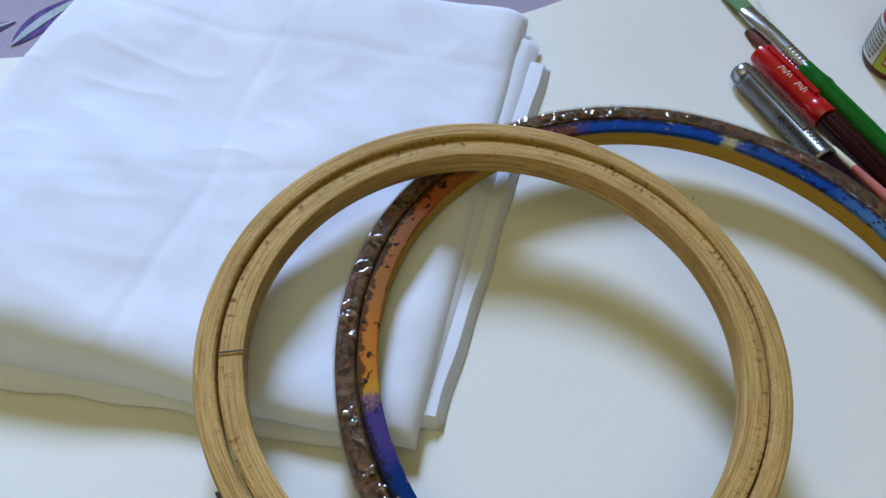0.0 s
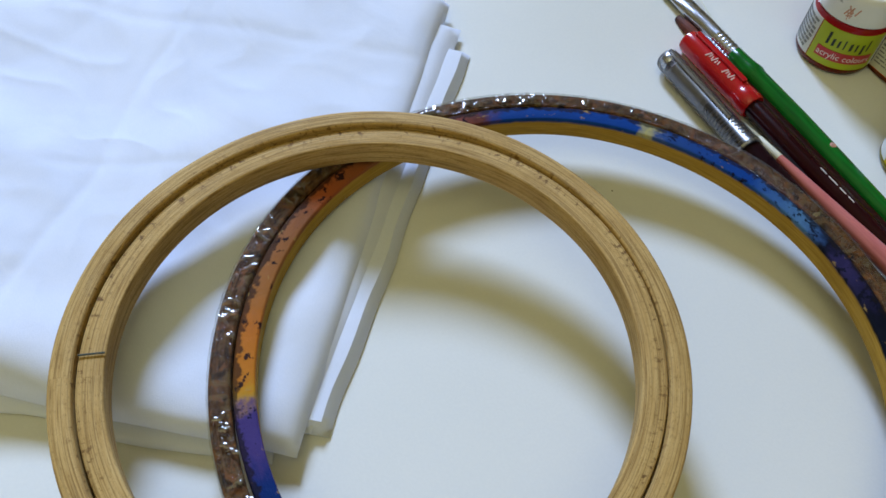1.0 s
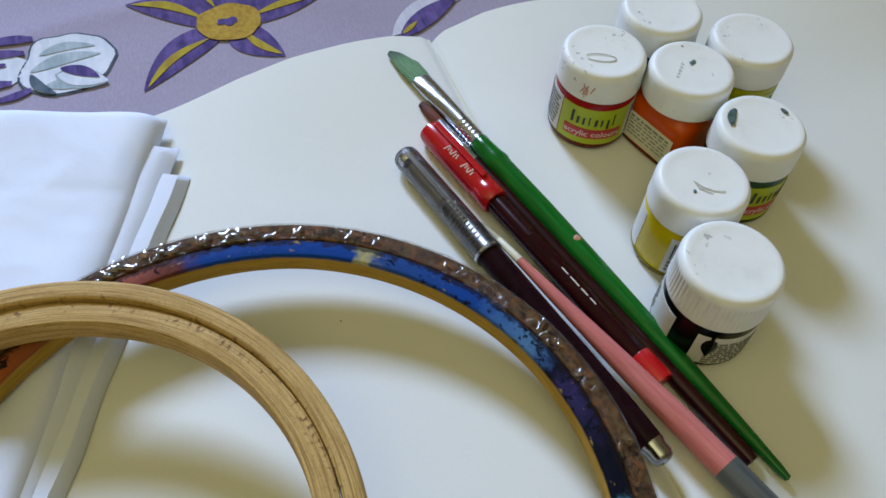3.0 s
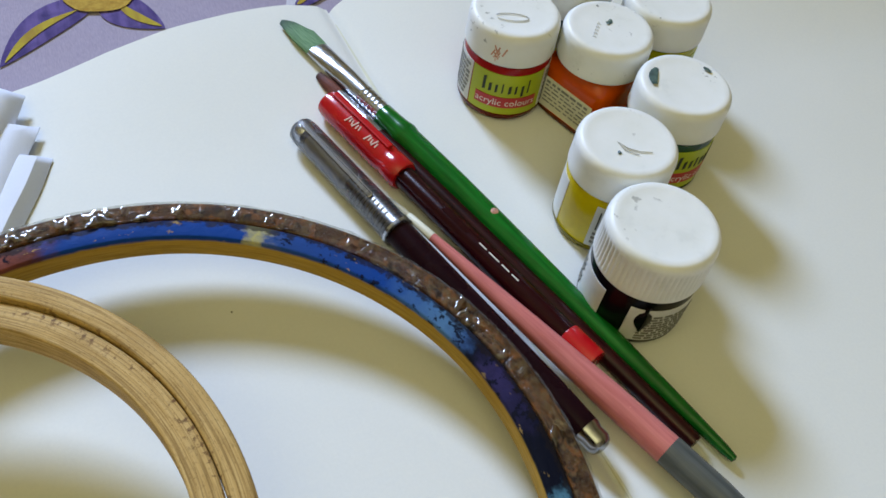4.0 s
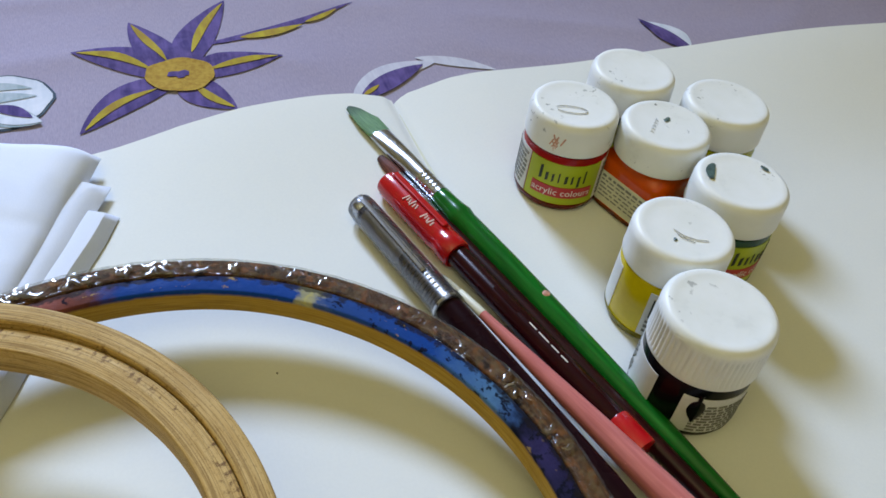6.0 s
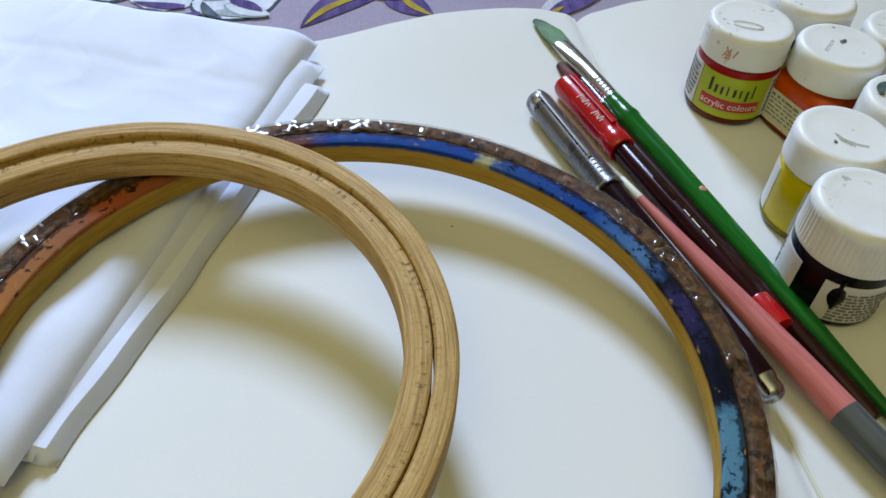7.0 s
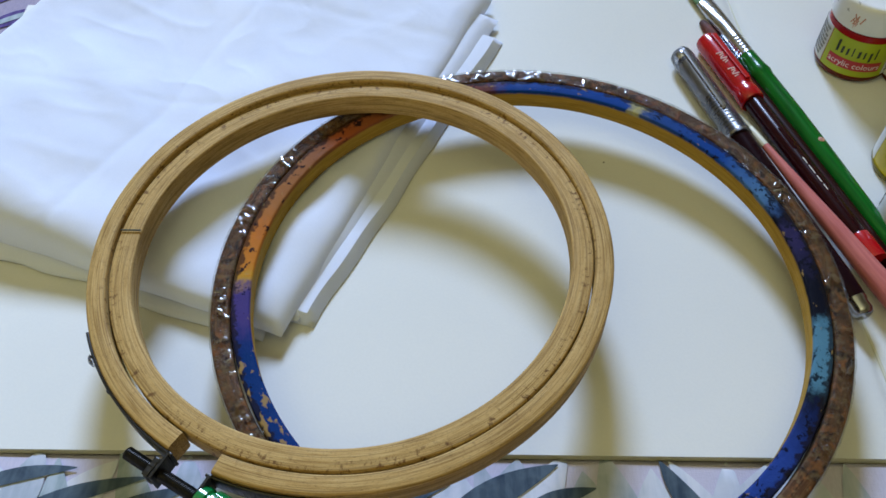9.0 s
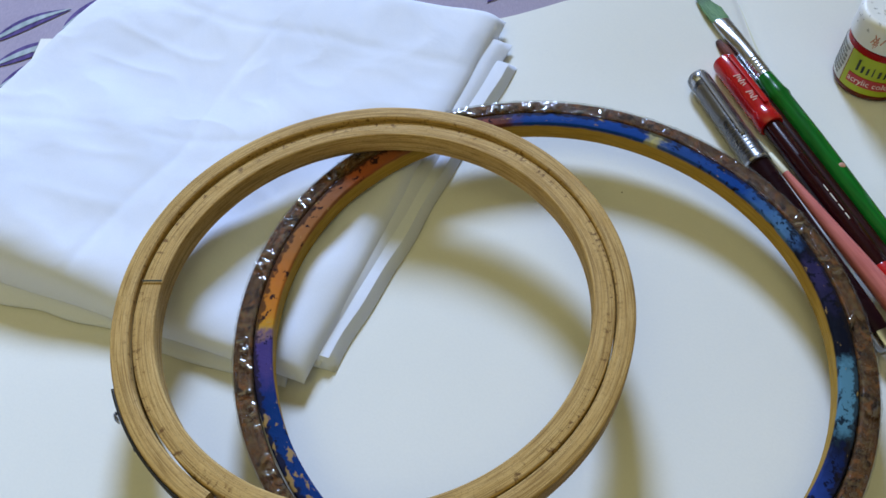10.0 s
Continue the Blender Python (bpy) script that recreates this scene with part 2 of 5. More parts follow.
def tape_material():
    m = Mat("clear_tape", (0.9, 0.9, 0.88), 0.12)
    crinkle = m.noise(1.0, 3, 0.55, vec=m.polar(240, 44, 240), distortion=1.4)
    wr = m.math("ADD", m.ramp(crinkle, [(0.40, (0, 0, 0)), (0.5, (1, 1, 1)), (0.60, (0, 0, 0))], "EASE"), m.math("MULTIPLY", m.noise(1.0, 2, 0.5, vec=m.polar(120, 60, 120)), 2.2))
    bp = m.n("ShaderNodeBump")
    bp.inputs["Strength"].default_value, bp.inputs["Distance"].default_value = 1.0, 0.0014
    m.link(wr, bp.inputs["Height"])
    gl = m.n("ShaderNodeBsdfGlossy")
    gl.inputs["Roughness"].default_value = 0.17
    m.link(bp.outputs["Normal"], gl.inputs["Normal"])
    tr = m.n("ShaderNodeBsdfTransparent")
    tr.inputs["Color"].default_value = (0.97, 0.97, 0.95, 1)
    fr = m.n("ShaderNodeFresnel")
    fr.inputs["IOR"].default_value = 1.55
    m.link(bp.outputs["Normal"], fr.inputs["Normal"])
    mx = m.n("ShaderNodeMixShader")
    m.link(m.math("ADD", m.math("MULTIPLY", fr.outputs[0], 0.34), 0.010), mx.inputs[0])
    m.link(tr.outputs[0], mx.inputs[1])
    m.link(gl.outputs[0], mx.inputs[2])
    m.link(mx.outputs[0], m.t.nodes["Material Output"].inputs["Surface"])
    return m.m


def cap_material():
    m = Mat("white_cap_plastic", (0.80, 0.80, 0.77), 0.42, spec=0.45)
    info = m.n("ShaderNodeObjectInfo")
    off = m.n("ShaderNodeVectorMath", operation="ADD")
    m.link(m.coords(), off.inputs[0])
    m.link(m.math("MULTIPLY", info.outputs["Random"], 7.0), off.inputs[1])
    v = off.outputs[0]
    smear = m.noise(75, 4, 0.6, vec=v)
    speck = m.noise(430, 2, 0.5, vec=v)
    where = m.noise(48, 2, 0.5, vec=v)
    c = m.ramp(smear, [(0.3, (0.83, 0.85, 0.86)), (0.6, (0.79, 0.81, 0.80)), (0.8, (0.67, 0.69, 0.68))])
    spots = m.math("MULTIPLY", m.ramp(speck, [(0.63, (0, 0, 0)), (0.70, (0.9, 0.9, 0.9))]), m.ramp(where, [(0.55, (0, 0, 0)), (0.66, (0.85, 0.85, 0.85))]))
    c = m.mix(spots, c, (0.035, 0.05, 0.06))
    m.colour(c)
    return m.bump(m.noise(700, 3, vec=v), 0.1, 0.0002).m


def bottle_paint(name, colour):
    m = Mat(name, colour, 0.22, spec=0.2, coat=0.25)
    m.set("Coat Roughness", 0.04)
    if max(colour) < 0.02:
        m.set("Coat Weight", 0.1)
        m.set("Specular IOR Level", 0.2)
    big = m.noise(90, 3)
    m.colour(m.ramp(big, [(0.3, tuple(c * 0.75 for c in colour)), (0.7, colour)]))
    return m.m


def glossy_wood(name, dark, light, rough=0.22):
    m = Mat(name, light, rough, spec=0.3, coat=0.12)
    grain = m.noise(1.0, 4, vec=m.scaled((700, 700, 45)))
    wear = m.noise(160, 4, 0.7)
    c = m.ramp(grain, [(0.3, dark), (0.7, light)])
    c = m.mix(m.ramp(wear, [(0.66, (0, 0, 0)), (0.74, (0.5, 0.5, 0.5))]), c, tuple(min(1, q * 1.9 + 0.02) for q in light))
    m.colour(c)
    return m.bump(grain, 0.12, 0.0002).m


def bristle_material(name, dark, light):
    m = Mat(name, light, 0.55, spec=0.35)
    hair = m.noise(1.0, 3, vec=m.scaled((4200, 4200, 60)))
    s = m.n("ShaderNodeSeparateXYZ")
    m.link(m.coords(), s.inputs[0])
    c = m.ramp(hair, [(0.3, dark), (0.7, light)])
    dried = m.ramp(m.math("ADD", m.math("MULTIPLY", s.outputs[2], 42.0), m.math("MULTIPLY", hair, 0.25)), [(0.10, (0.9, 0.9, 0.9)), (0.45, (0, 0, 0))])
    return m.colour(m.mix(dried, c, tuple(q * 0.3 for q in dark))).bump(hair, 0.7, 0.0004).m


def steel_material(name, colour=(0.72, 0.73, 0.75), rough=0.2):
    m = Mat(name, colour, rough, metal=1.0)
    sc = m.noise(1.0, 3, vec=m.scaled((2600, 2600, 90)))
    m.rough(m.ramp(sc, [(0.3, (rough * 0.6,) * 3), (0.7, (rough * 1.7,) * 3)]))
    return m.bump(sc, 0.08, 0.0002).m


def clear_plastic(name, tint, gloss=0.14, rough=0.12):
    m = Mat(name, tint, 0.1)
    gl = m.n("ShaderNodeBsdfGlossy")
    gl.inputs["Roughness"].default_value = rough
    tr = m.n("ShaderNodeBsdfTransparent")
    tr.inputs["Color"].default_value = (*tint, 1)
    fr = m.n("ShaderNodeFresnel")
    fr.inputs["IOR"].default_value = 1.5
    mx = m.n("ShaderNodeMixShader")
    m.link(m.math("ADD", fr.outputs[0], gloss), mx.inputs[0])
    m.link(tr.outputs[0], mx.inputs[1])
    m.link(gl.outputs[0], mx.inputs[2])
    m.link(mx.outputs[0], m.t.nodes["Material Output"].inputs["Surface"])
    return m.m


CREASE = clear_plastic("creased_tape_film", (0.97, 0.97, 0.95), 0.10, 0.16)
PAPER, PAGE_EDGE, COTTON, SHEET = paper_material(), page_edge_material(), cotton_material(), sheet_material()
COVER = varied("book_cover_board", (0.06, 0.06, 0.07), 0.6)
BEECH = beech_material("beech_ring", (0.32, 0.185, 0.052), (0.48, 0.310, 0.105), (0.59, 0.415, 0.165), groove=0.0836)
BROWN_WOOD = beech_material("aged_brown_ring", (0.030, 0.011, 0.003), (0.100, 0.044, 0.014), (0.185, 0.092, 0.034), ((0.012, 0.008, 0.005), (0.25, 0.095, 0.025), (0.16, 0.105, 0.045)))
HOOP_PAINT, TAPE, CAP = painted_hoop_material(), tape_material(), cap_material()
BLACK_METAL = steel_material("blackened_steel", (0.05, 0.048, 0.045), 0.38)
STEEL = steel_material("ferrule_steel", (0.56, 0.58, 0.62), 0.2)
GREY_STEEL = steel_material("grey_polished_steel", (0.34, 0.35, 0.38), 0.14)
GREEN_NUT = varied("green_lacquered_nut", (0.008, 0.20, 0.045), 0.22, coat=0.8)
PAINTS = {k: bottle_paint(k + "_acrylic", c) for k, c in dict(red=(0.36, 0.008, 0.010), orange=(0.64, 0.080, 0.0005), yellow=(0.72, 0.56, 0.0005), lime=(0.46, 0.46, 0.005),
                                                        dark_green=(0.01, 0.06, 0.012), black=(0.004, 0.004, 0.005), teal=(0.02, 0.10, 0.06)).items()}
LABEL_LIME = varied("lime_label_paper", (0.40, 0.48, 0.006), 0.4)
# darker tone of each paint, for the bottle bases
BASES = {k: bottle_paint(k + "_base_tone", tuple(q * 0.30 for q in c)) for k, c in dict(red=(0.36, 0.04, 0.02), orange=(0.36, 0.07, 0.01), yellow=(0.60, 0.50, 0.03), lime=(0.4, 0.4, 0.02), dark_green=(0.03, 0.08, 0.02), black=(0.01, 0.01, 0.012), teal=(0.03, 0.12, 0.08)).items()}
LABEL_CREAM = varied("cream_label_paper", (0.68, 0.66, 0.52), 0.5)
LABEL_WHITE = varied("white_label_paper", (0.70, 0.71, 0.70), 0.45)
LABEL_RED = varied("crimson_label_band", (0.46, 0.03, 0.035), 0.4)
INK = varied("dark_label_ink", (0.02, 0.03, 0.015), 0.5)
GREY_INK = varied("grey_label_ink", (0.20, 0.20, 0.18), 0.5)
WHITE_INK = varied("white_print", (0.78, 0.76, 0.72), 0.5)
CAP_PRINT = varied("faded_cap_print", (0.66, 0.44, 0.38), 0.5)
RED_SMEAR = varied("dry_red_paint", (0.60, 0.30, 0.22), 0.6, amount=0.4, scale=500)
GREY_SCRIBBLE = varied("grey_scribble", (0.62, 0.63, 0.64), 0.6)
GREEN_SMEAR = varied("dry_green_paint", (0.09, 0.15, 0.14), 0.5, amount=0.4, scale=300)
GREEN_WOOD = glossy_wood("green_lacquered_wood", (0.003, 0.075, 0.008), (0.007, 0.155, 0.016))
MAROON_WOOD = glossy_wood("maroon_lacquered_wood", (0.012, 0.001, 0.002), (0.030, 0.002, 0.003), 0.3)
PINK_WOOD = glossy_wood("pink_lacquered_wood", (0.46, 0.13, 0.12), (0.60, 0.20, 0.185), 0.3)
GREY_WOOD = glossy_wood("grey_dipped_end", (0.06, 0.068, 0.066), (0.10, 0.11, 0.108), 0.4)
GREEN_HAIR = bristle_material("green_stained_bristles", (0.04, 0.13, 0.05), (0.20, 0.36, 0.17))
BROWN_HAIR = bristle_material("brown_bristles", (0.06, 0.012, 0.006), (0.20, 0.05, 0.02))
PALE_HAIR = bristle_material("pale_bristles", (0.35, 0.32, 0.22), (0.60, 0.58, 0.45))
RED_PLASTIC = varied("red_plastic", (0.46, 0.006, 0.010), 0.24, coat=0.35)
DARK_BARREL = varied("dark_wine_barrel", (0.014, 0.004, 0.006), 0.28, spec=0.08)
RED_INK_BARREL = varied("smoky_red_barrel", (0.020, 0.002, 0.003), 0.22, spec=0.2, coat=0.06)
SMOKE = varied("smoky_grey_plastic", (0.22, 0.22, 0.29), 0.2)
GRIP = varied("violet_black_grip", (0.050, 0.042, 0.065), 0.3)
CLEAR_CAP = clear_plastic("clear_smoky_plastic", (0.93, 0.94, 0.98), 0.10, 0.30)
PRINT_VIOLET = print_material("violet_print", (0.045, 0.030, 0.13), (0.13, 0.09, 0.27))
PRINT_YELLOW = print_material("yellow_print", (0.42, 0.34, 0.03), (0.30, 0.20, 0.03))
PRINT_OCHRE = print_material("ochre_print", (0.30, 0.17, 0.02), (0.46, 0.31, 0.05), (500, 500, 500))
PRINT_PALE = print_material("pale_leaf_print", (0.50, 0.55, 0.64), (0.66, 0.68, 0.77))
PRINT_HAZE = print_material("hazy_leaf_print", (0.46, 0.45, 0.56), (0.56, 0.57, 0.66))
PRINT_SAGE = print_material("sage_leaf_print", (0.24, 0.31, 0.34), (0.42, 0.48, 0.54))
PRINT_SLATE = print_material("slate_leaf_print", (0.035, 0.055, 0.085), (0.10, 0.14, 0.18))
PRINT_MIST = print_material("mist_leaf_print", (0.33, 0.39, 0.46), (0.48, 0.52, 0.61))
PLASTER = varied("cream_plaster", (0.62, 0.55, 0.40), 0.9, scale=3)
FLOOR_TILE = varied("grey_floor", (0.30, 0.28, 0.25), 0.5, scale=4)


# ---------------------------------------------------------------- mesh helpers
def thing(name, label, category, group="", kind="", at=None):
    ob = tagged(new(name), label, category, group, kind)
    ob.empty_display_size = 0.01
    if at is not None:
        ob.matrix_world = at
    return ob


def mesh_of(name, verts, faces, smooth=True):
    me = bpy.data.meshes.new(name)
    me.from_pydata([tuple(v) for v in verts], [], faces)
    me.update()
    bm = bmesh.new()
    bm.from_mesh(me)
    bmesh.ops.recalc_face_normals(bm, faces=bm.faces)
    bm.to_mesh(me)
    bm.free()
    if smooth:
        me.polygons.foreach_set("use_smooth", [True] * len(me.polygons))
        me.set_sharp_from_angle(angle=radians(40))
    return me


def part(name, me, material, parent=None, label="", at=None):
    """One mesh object under a thing or under a part; at is its pose in the parent's own space."""
    if not me.materials:
        me.materials.append(material)
    ob = new(name, me)
    if label:
        ob["label"] = label
    if parent is not None:
        ob.parent = parent
    if at is not None:
        ob.matrix_basis = at
    return ob


def lathe(profile, segs=48, arc=(0.0, 360.0), ring=False, wobble=None):
    """Turn a profile of (radius, height) round z. ring: the profile is closed; wobble(angle) shifts a whole section."""
    full = abs(arc[1] - arc[0]) >= 359.9
    rows, n = segs if full else segs + 1, len(profile)
    verts, faces = [], []
    for i in range(rows):
        a = radians(arc[0] + (arc[1] - arc[0]) * i / segs)
        dr, dz = wobble(a) if wobble else (0, 0)
        for r, z in profile:
            verts.append(((r + dr) * math.cos(a), (r + dr) * math.sin(a), z + dz))
    for i in range(segs):
        j = (i + 1) % rows
        for k in range(n if ring else n - 1):
            m = (k + 1) % n
            faces.append((i * n + k, j * n + k, j * n + m, i * n + m))
    if not full and ring:
        faces.append(tuple(range(n)))
        faces.append(tuple(range((rows - 1) * n, rows * n)))
    if full and not ring:
        for k in (0, n - 1):
            if profile[k][0] > 1e-6:
                faces.append(tuple(i * n + k for i in range(rows)))
    return verts, faces


def lathed(name, profile, segs=48, **kw):
    return mesh_of(name, *lathe(profile, segs, **kw))


def rounded_profile(r0, r1, z0, z1, bev, steps=3):
    """A closed ring section with rounded corners."""
    out = []
    for cx, cz, a0 in ((r1 - bev, z1 - bev, 0), (r0 + bev, z1 - bev, 90), (r0 + bev, z0 + bev, 180), (r1 - bev, z0 + bev, 270)):
        for k in range(steps + 1):
            a = radians(a0 + 90 * k / steps)
            out.append((cx + bev * math.cos(a), cz + bev * math.sin(a)))
    return out


def box_mesh(name, sx, sy, sz, bev=0.0):
    bm = bmesh.new()
    bmesh.ops.create_cube(bm, size=1.0)
    bmesh.ops.scale(bm, vec=(sx, sy, sz), verts=bm.verts)
    if bev:
        bmesh.ops.bevel(bm, geom=list(bm.edges), offset=bev, segments=2, affect="EDGES", profile=0.6)
    me = bpy.data.meshes.new(name)
    bm.to_mesh(me)
    bm.free()
    return me


def rod_pose(a, b, roll=0.0):
    """The pose of a rod whose own z runs from a to b."""
    a, b = Vector(a), Vector(b)
    q = (b - a).to_track_quat("Z", "Y").to_matrix().to_4x4()
    return Matrix.Translation(a) @ q @ pose(0, 0, 0, 0, 0, roll)


def smooth01(t):
    t = max(0.0, min(1.0, t))
    return t * t * (3 - 2 * t)


# ---------------------------------------------------------------- the room, out of sight
def room():
    x0, x1, y0, y1, z0, z1 = -2.0, 2.2, -2.0, 2.2, -0.55, 2.15
    mid = ((x0 + x1) / 2, (y0 + y1) / 2)
    for name, size, at, mat, lab in (
            ("floor", (x1 - x0, y1 - y0, 0.1), (*mid, z0 - 0.05), FLOOR_TILE, "plain grey floor of the room"),
            ("ceiling", (x1 - x0, y1 - y0, 0.1), (*mid, z1 + 0.05), PLASTER, "plain cream plastered ceiling"),
            ("wall_north", (x1 - x0, 0.1, z1 - z0), (mid[0], y1 + 0.05, (z0 + z1) / 2), PLASTER, "plain cream plastered wall"),
            ("wall_south", (x1 - x0, 0.1, z1 - z0), (mid[0], y0 - 0.05, (z0 + z1) / 2), PLASTER, "plain cream plastered wall"),
            ("wall_west", (0.1, y1 - y0 + 0.2, z1 - z0), (x0 - 0.05, mid[1], (z0 + z1) / 2), PLASTER, "plain cream plastered wall"),
            ("wall_east", (0.1, y1 - y0 + 0.2, z1 - z0), (x1 + 0.05, mid[1], (z0 + z1) / 2), PLASTER, "plain cream plastered wall")):
        ob = part(name, box_mesh(name, *size), mat, at=Matrix.Translation(at))
        tagged(ob, lab, name.split("_")[0], kind="structure")


room()

# ---------------------------------------------------------------- the bedsheet with its print
SHEET_Z = -0.0055


def sheet_height(x, y):
    w = 0.0011 * noise.noise(Vector((x * 9, y * 9, 0.3))) + 0.0006 * noise.noise(Vector((x * 28, y * 22, 2.0)))
    far = smooth01((y - 0.235) / 0.05)
    w += far * 0.0016 * max(0.0, 1 - 3.2 * abs(noise.noise(Vector((x * 5 + y * 9, y * 11 - x * 2.5, 7.0))))) ** 2
    return SHEET_Z - 0.0008 + w + 0.0048 * smooth01((-0.0424 - y) / 0.0028)


def bed():
    """A wide mattress under the sheet; its sides hang to the floor."""
    n, sx, sy, cx, cy = 260, 1.7, 1.5, 0.1, 0.15
    verts, faces = [], []
    for j in range(n + 1):
        for i in range(n + 1):
            # finer in the middle
            u, v = (2 * i / n - 1), (2 * j / n - 1)
            x, y = cx + sx / 2 * (0.45 * u + 0.55 * u ** 3), cy + sy / 2 * (0.45 * v + 0.55 * v ** 3)
            verts.append((x, y, sheet_height(x, y)))
    for j in range(n):
        for i in range(n):
            a = j * (n + 1) + i
            faces.append((a, a + 1, a + n + 2, a + n + 1))
    rim = [i for i in range(n + 1)] + [k * (n + 1) + n for k in range(1, n + 1)] + [n * (n + 1) + i for i in range(n - 1, -1, -1)] + [k * (n + 1) for k in range(n - 1, 0, -1)]
    base = len(verts)
    verts += [(verts[i][0], verts[i][1], -0.50) for i in rim]
    for k in range(len(rim)):
        m = (k + 1) % len(rim)
        faces.append((rim[k], rim[m], base + m, base + k))
    t = thing("bedsheet", "lilac cotton bedsheet with printed flowers and leaves", "bedsheet")
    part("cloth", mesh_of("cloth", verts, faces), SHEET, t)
    return t


BEDSHEET = bed()


def blade(name, mat, base, tip, width, bend=0.0, lift=0.00016, steps=12, belly=0.45, blunt=0.0):
    """A printed leaf or petal: a pointed shape along a bent line, lying on the sheet."""
    b, t = Vector(base), Vector(tip)
    d = t - b
    side = Vector((-d.y, d.x)).normalized()
    verts, faces = [], []
    for i in range(steps + 1):
        s = i / steps
        w = width * 0.5 * (math.sin(math.pi * s ** (math.log(0.5) / math.log(belly))) ** 0.85 if 0 < s < 1 else 0.0)
        w = max(w, width * 0.5 * blunt * (1 - s)) + 0.0002
        c = b + d * s + side * (bend * math.sin(math.pi * s))
        for k in (-1, -0.33, 0.33, 1):
            q = c + side * w * k
            verts.append((q.x, q.y, sheet_height(q.x, q.y) + lift + 0.00025))
    for i in range(steps):
        for k in range(3):
            a = i * 4 + k
            faces.append((a, a + 1, a + 5, a + 4))
    return part(name, mesh_of(name, verts, faces), mat, BEDSHEET)


def blot(name, mat, centre, rx, ry, lumps=0.12, seed=0, lift=0.00016, turn=0.0):
    """A printed round or lobed shape."""
    verts, faces, n = [], [], 40
    rings = 5
    verts.append((*centre, sheet_height(*centre) + lift + 0.00025))
    for r in range(1, rings + 1):
        for i in range(n):
            a = 2 * math.pi * i / n
            k = (r / rings) * (1 + lumps * noise.noise(Vector((math.cos(a) * 1.6, math.sin(a) * 1.6, seed * 3.1))) * 2)
            ca, sa = math.cos(turn), math.sin(turn)
            px, py = rx * k * math.cos(a), ry * k * math.sin(a)
            x, y = centre[0] + px * ca - py * sa, centre[1] + px * sa + py * ca
            verts.append((x, y, sheet_height(x, y) + lift + 0.00025))
    for i in range(n):
        faces.append((0, 1 + i, 1 + (i + 1) % n))
        for r in range(rings - 1):
            a, b = 1 + r * n, 1 + (r + 1) * n
            faces.append((a + i, b + i, b + (i + 1) % n, a + (i + 1) % n))
    return part(name, mesh_of(name, verts, faces), mat, BEDSHEET)


def printed_flower(cx, cy, tips):
    for tx, ty, w, bend in tips:
        blade("printed_petal", PRINT_VIOLET, (cx, cy), (tx, ty), w, bend, 0.0003, belly=0.42, blunt=0.4)
        m = Vector((tx, ty)) - Vector((cx, cy))
        p = Vector((cx, cy)) + m * 0.25
        blade("printed_petal_rib", PRINT_YELLOW, p, Vector((cx, cy)) + m * 0.95, w * 0.22, bend * 0.9, 0.0006, belly=0.5)
    blot("printed_flower_centre", PRINT_OCHRE, (cx, cy), 0.0155, 0.0125, 0.06, 1, 0.0009)
    blot("printed_flower_eye", PRINT_VIOLET, (cx, cy), 0.0045, 0.0030, 0.3, 4, 0.0012)


printed_flower(0.119, 0.270, [(0.076, 0.233, 0.017, -0.004), (0.140, 0.241, 0.018, -0.002), (0.167, 0.280, 0.017, 0.002), (0.074, 0.292, 0.020, -0.004), (0.147, 0.335, 0.018, 0.003), (0.100, 0.318, 0.018, 0.0)])


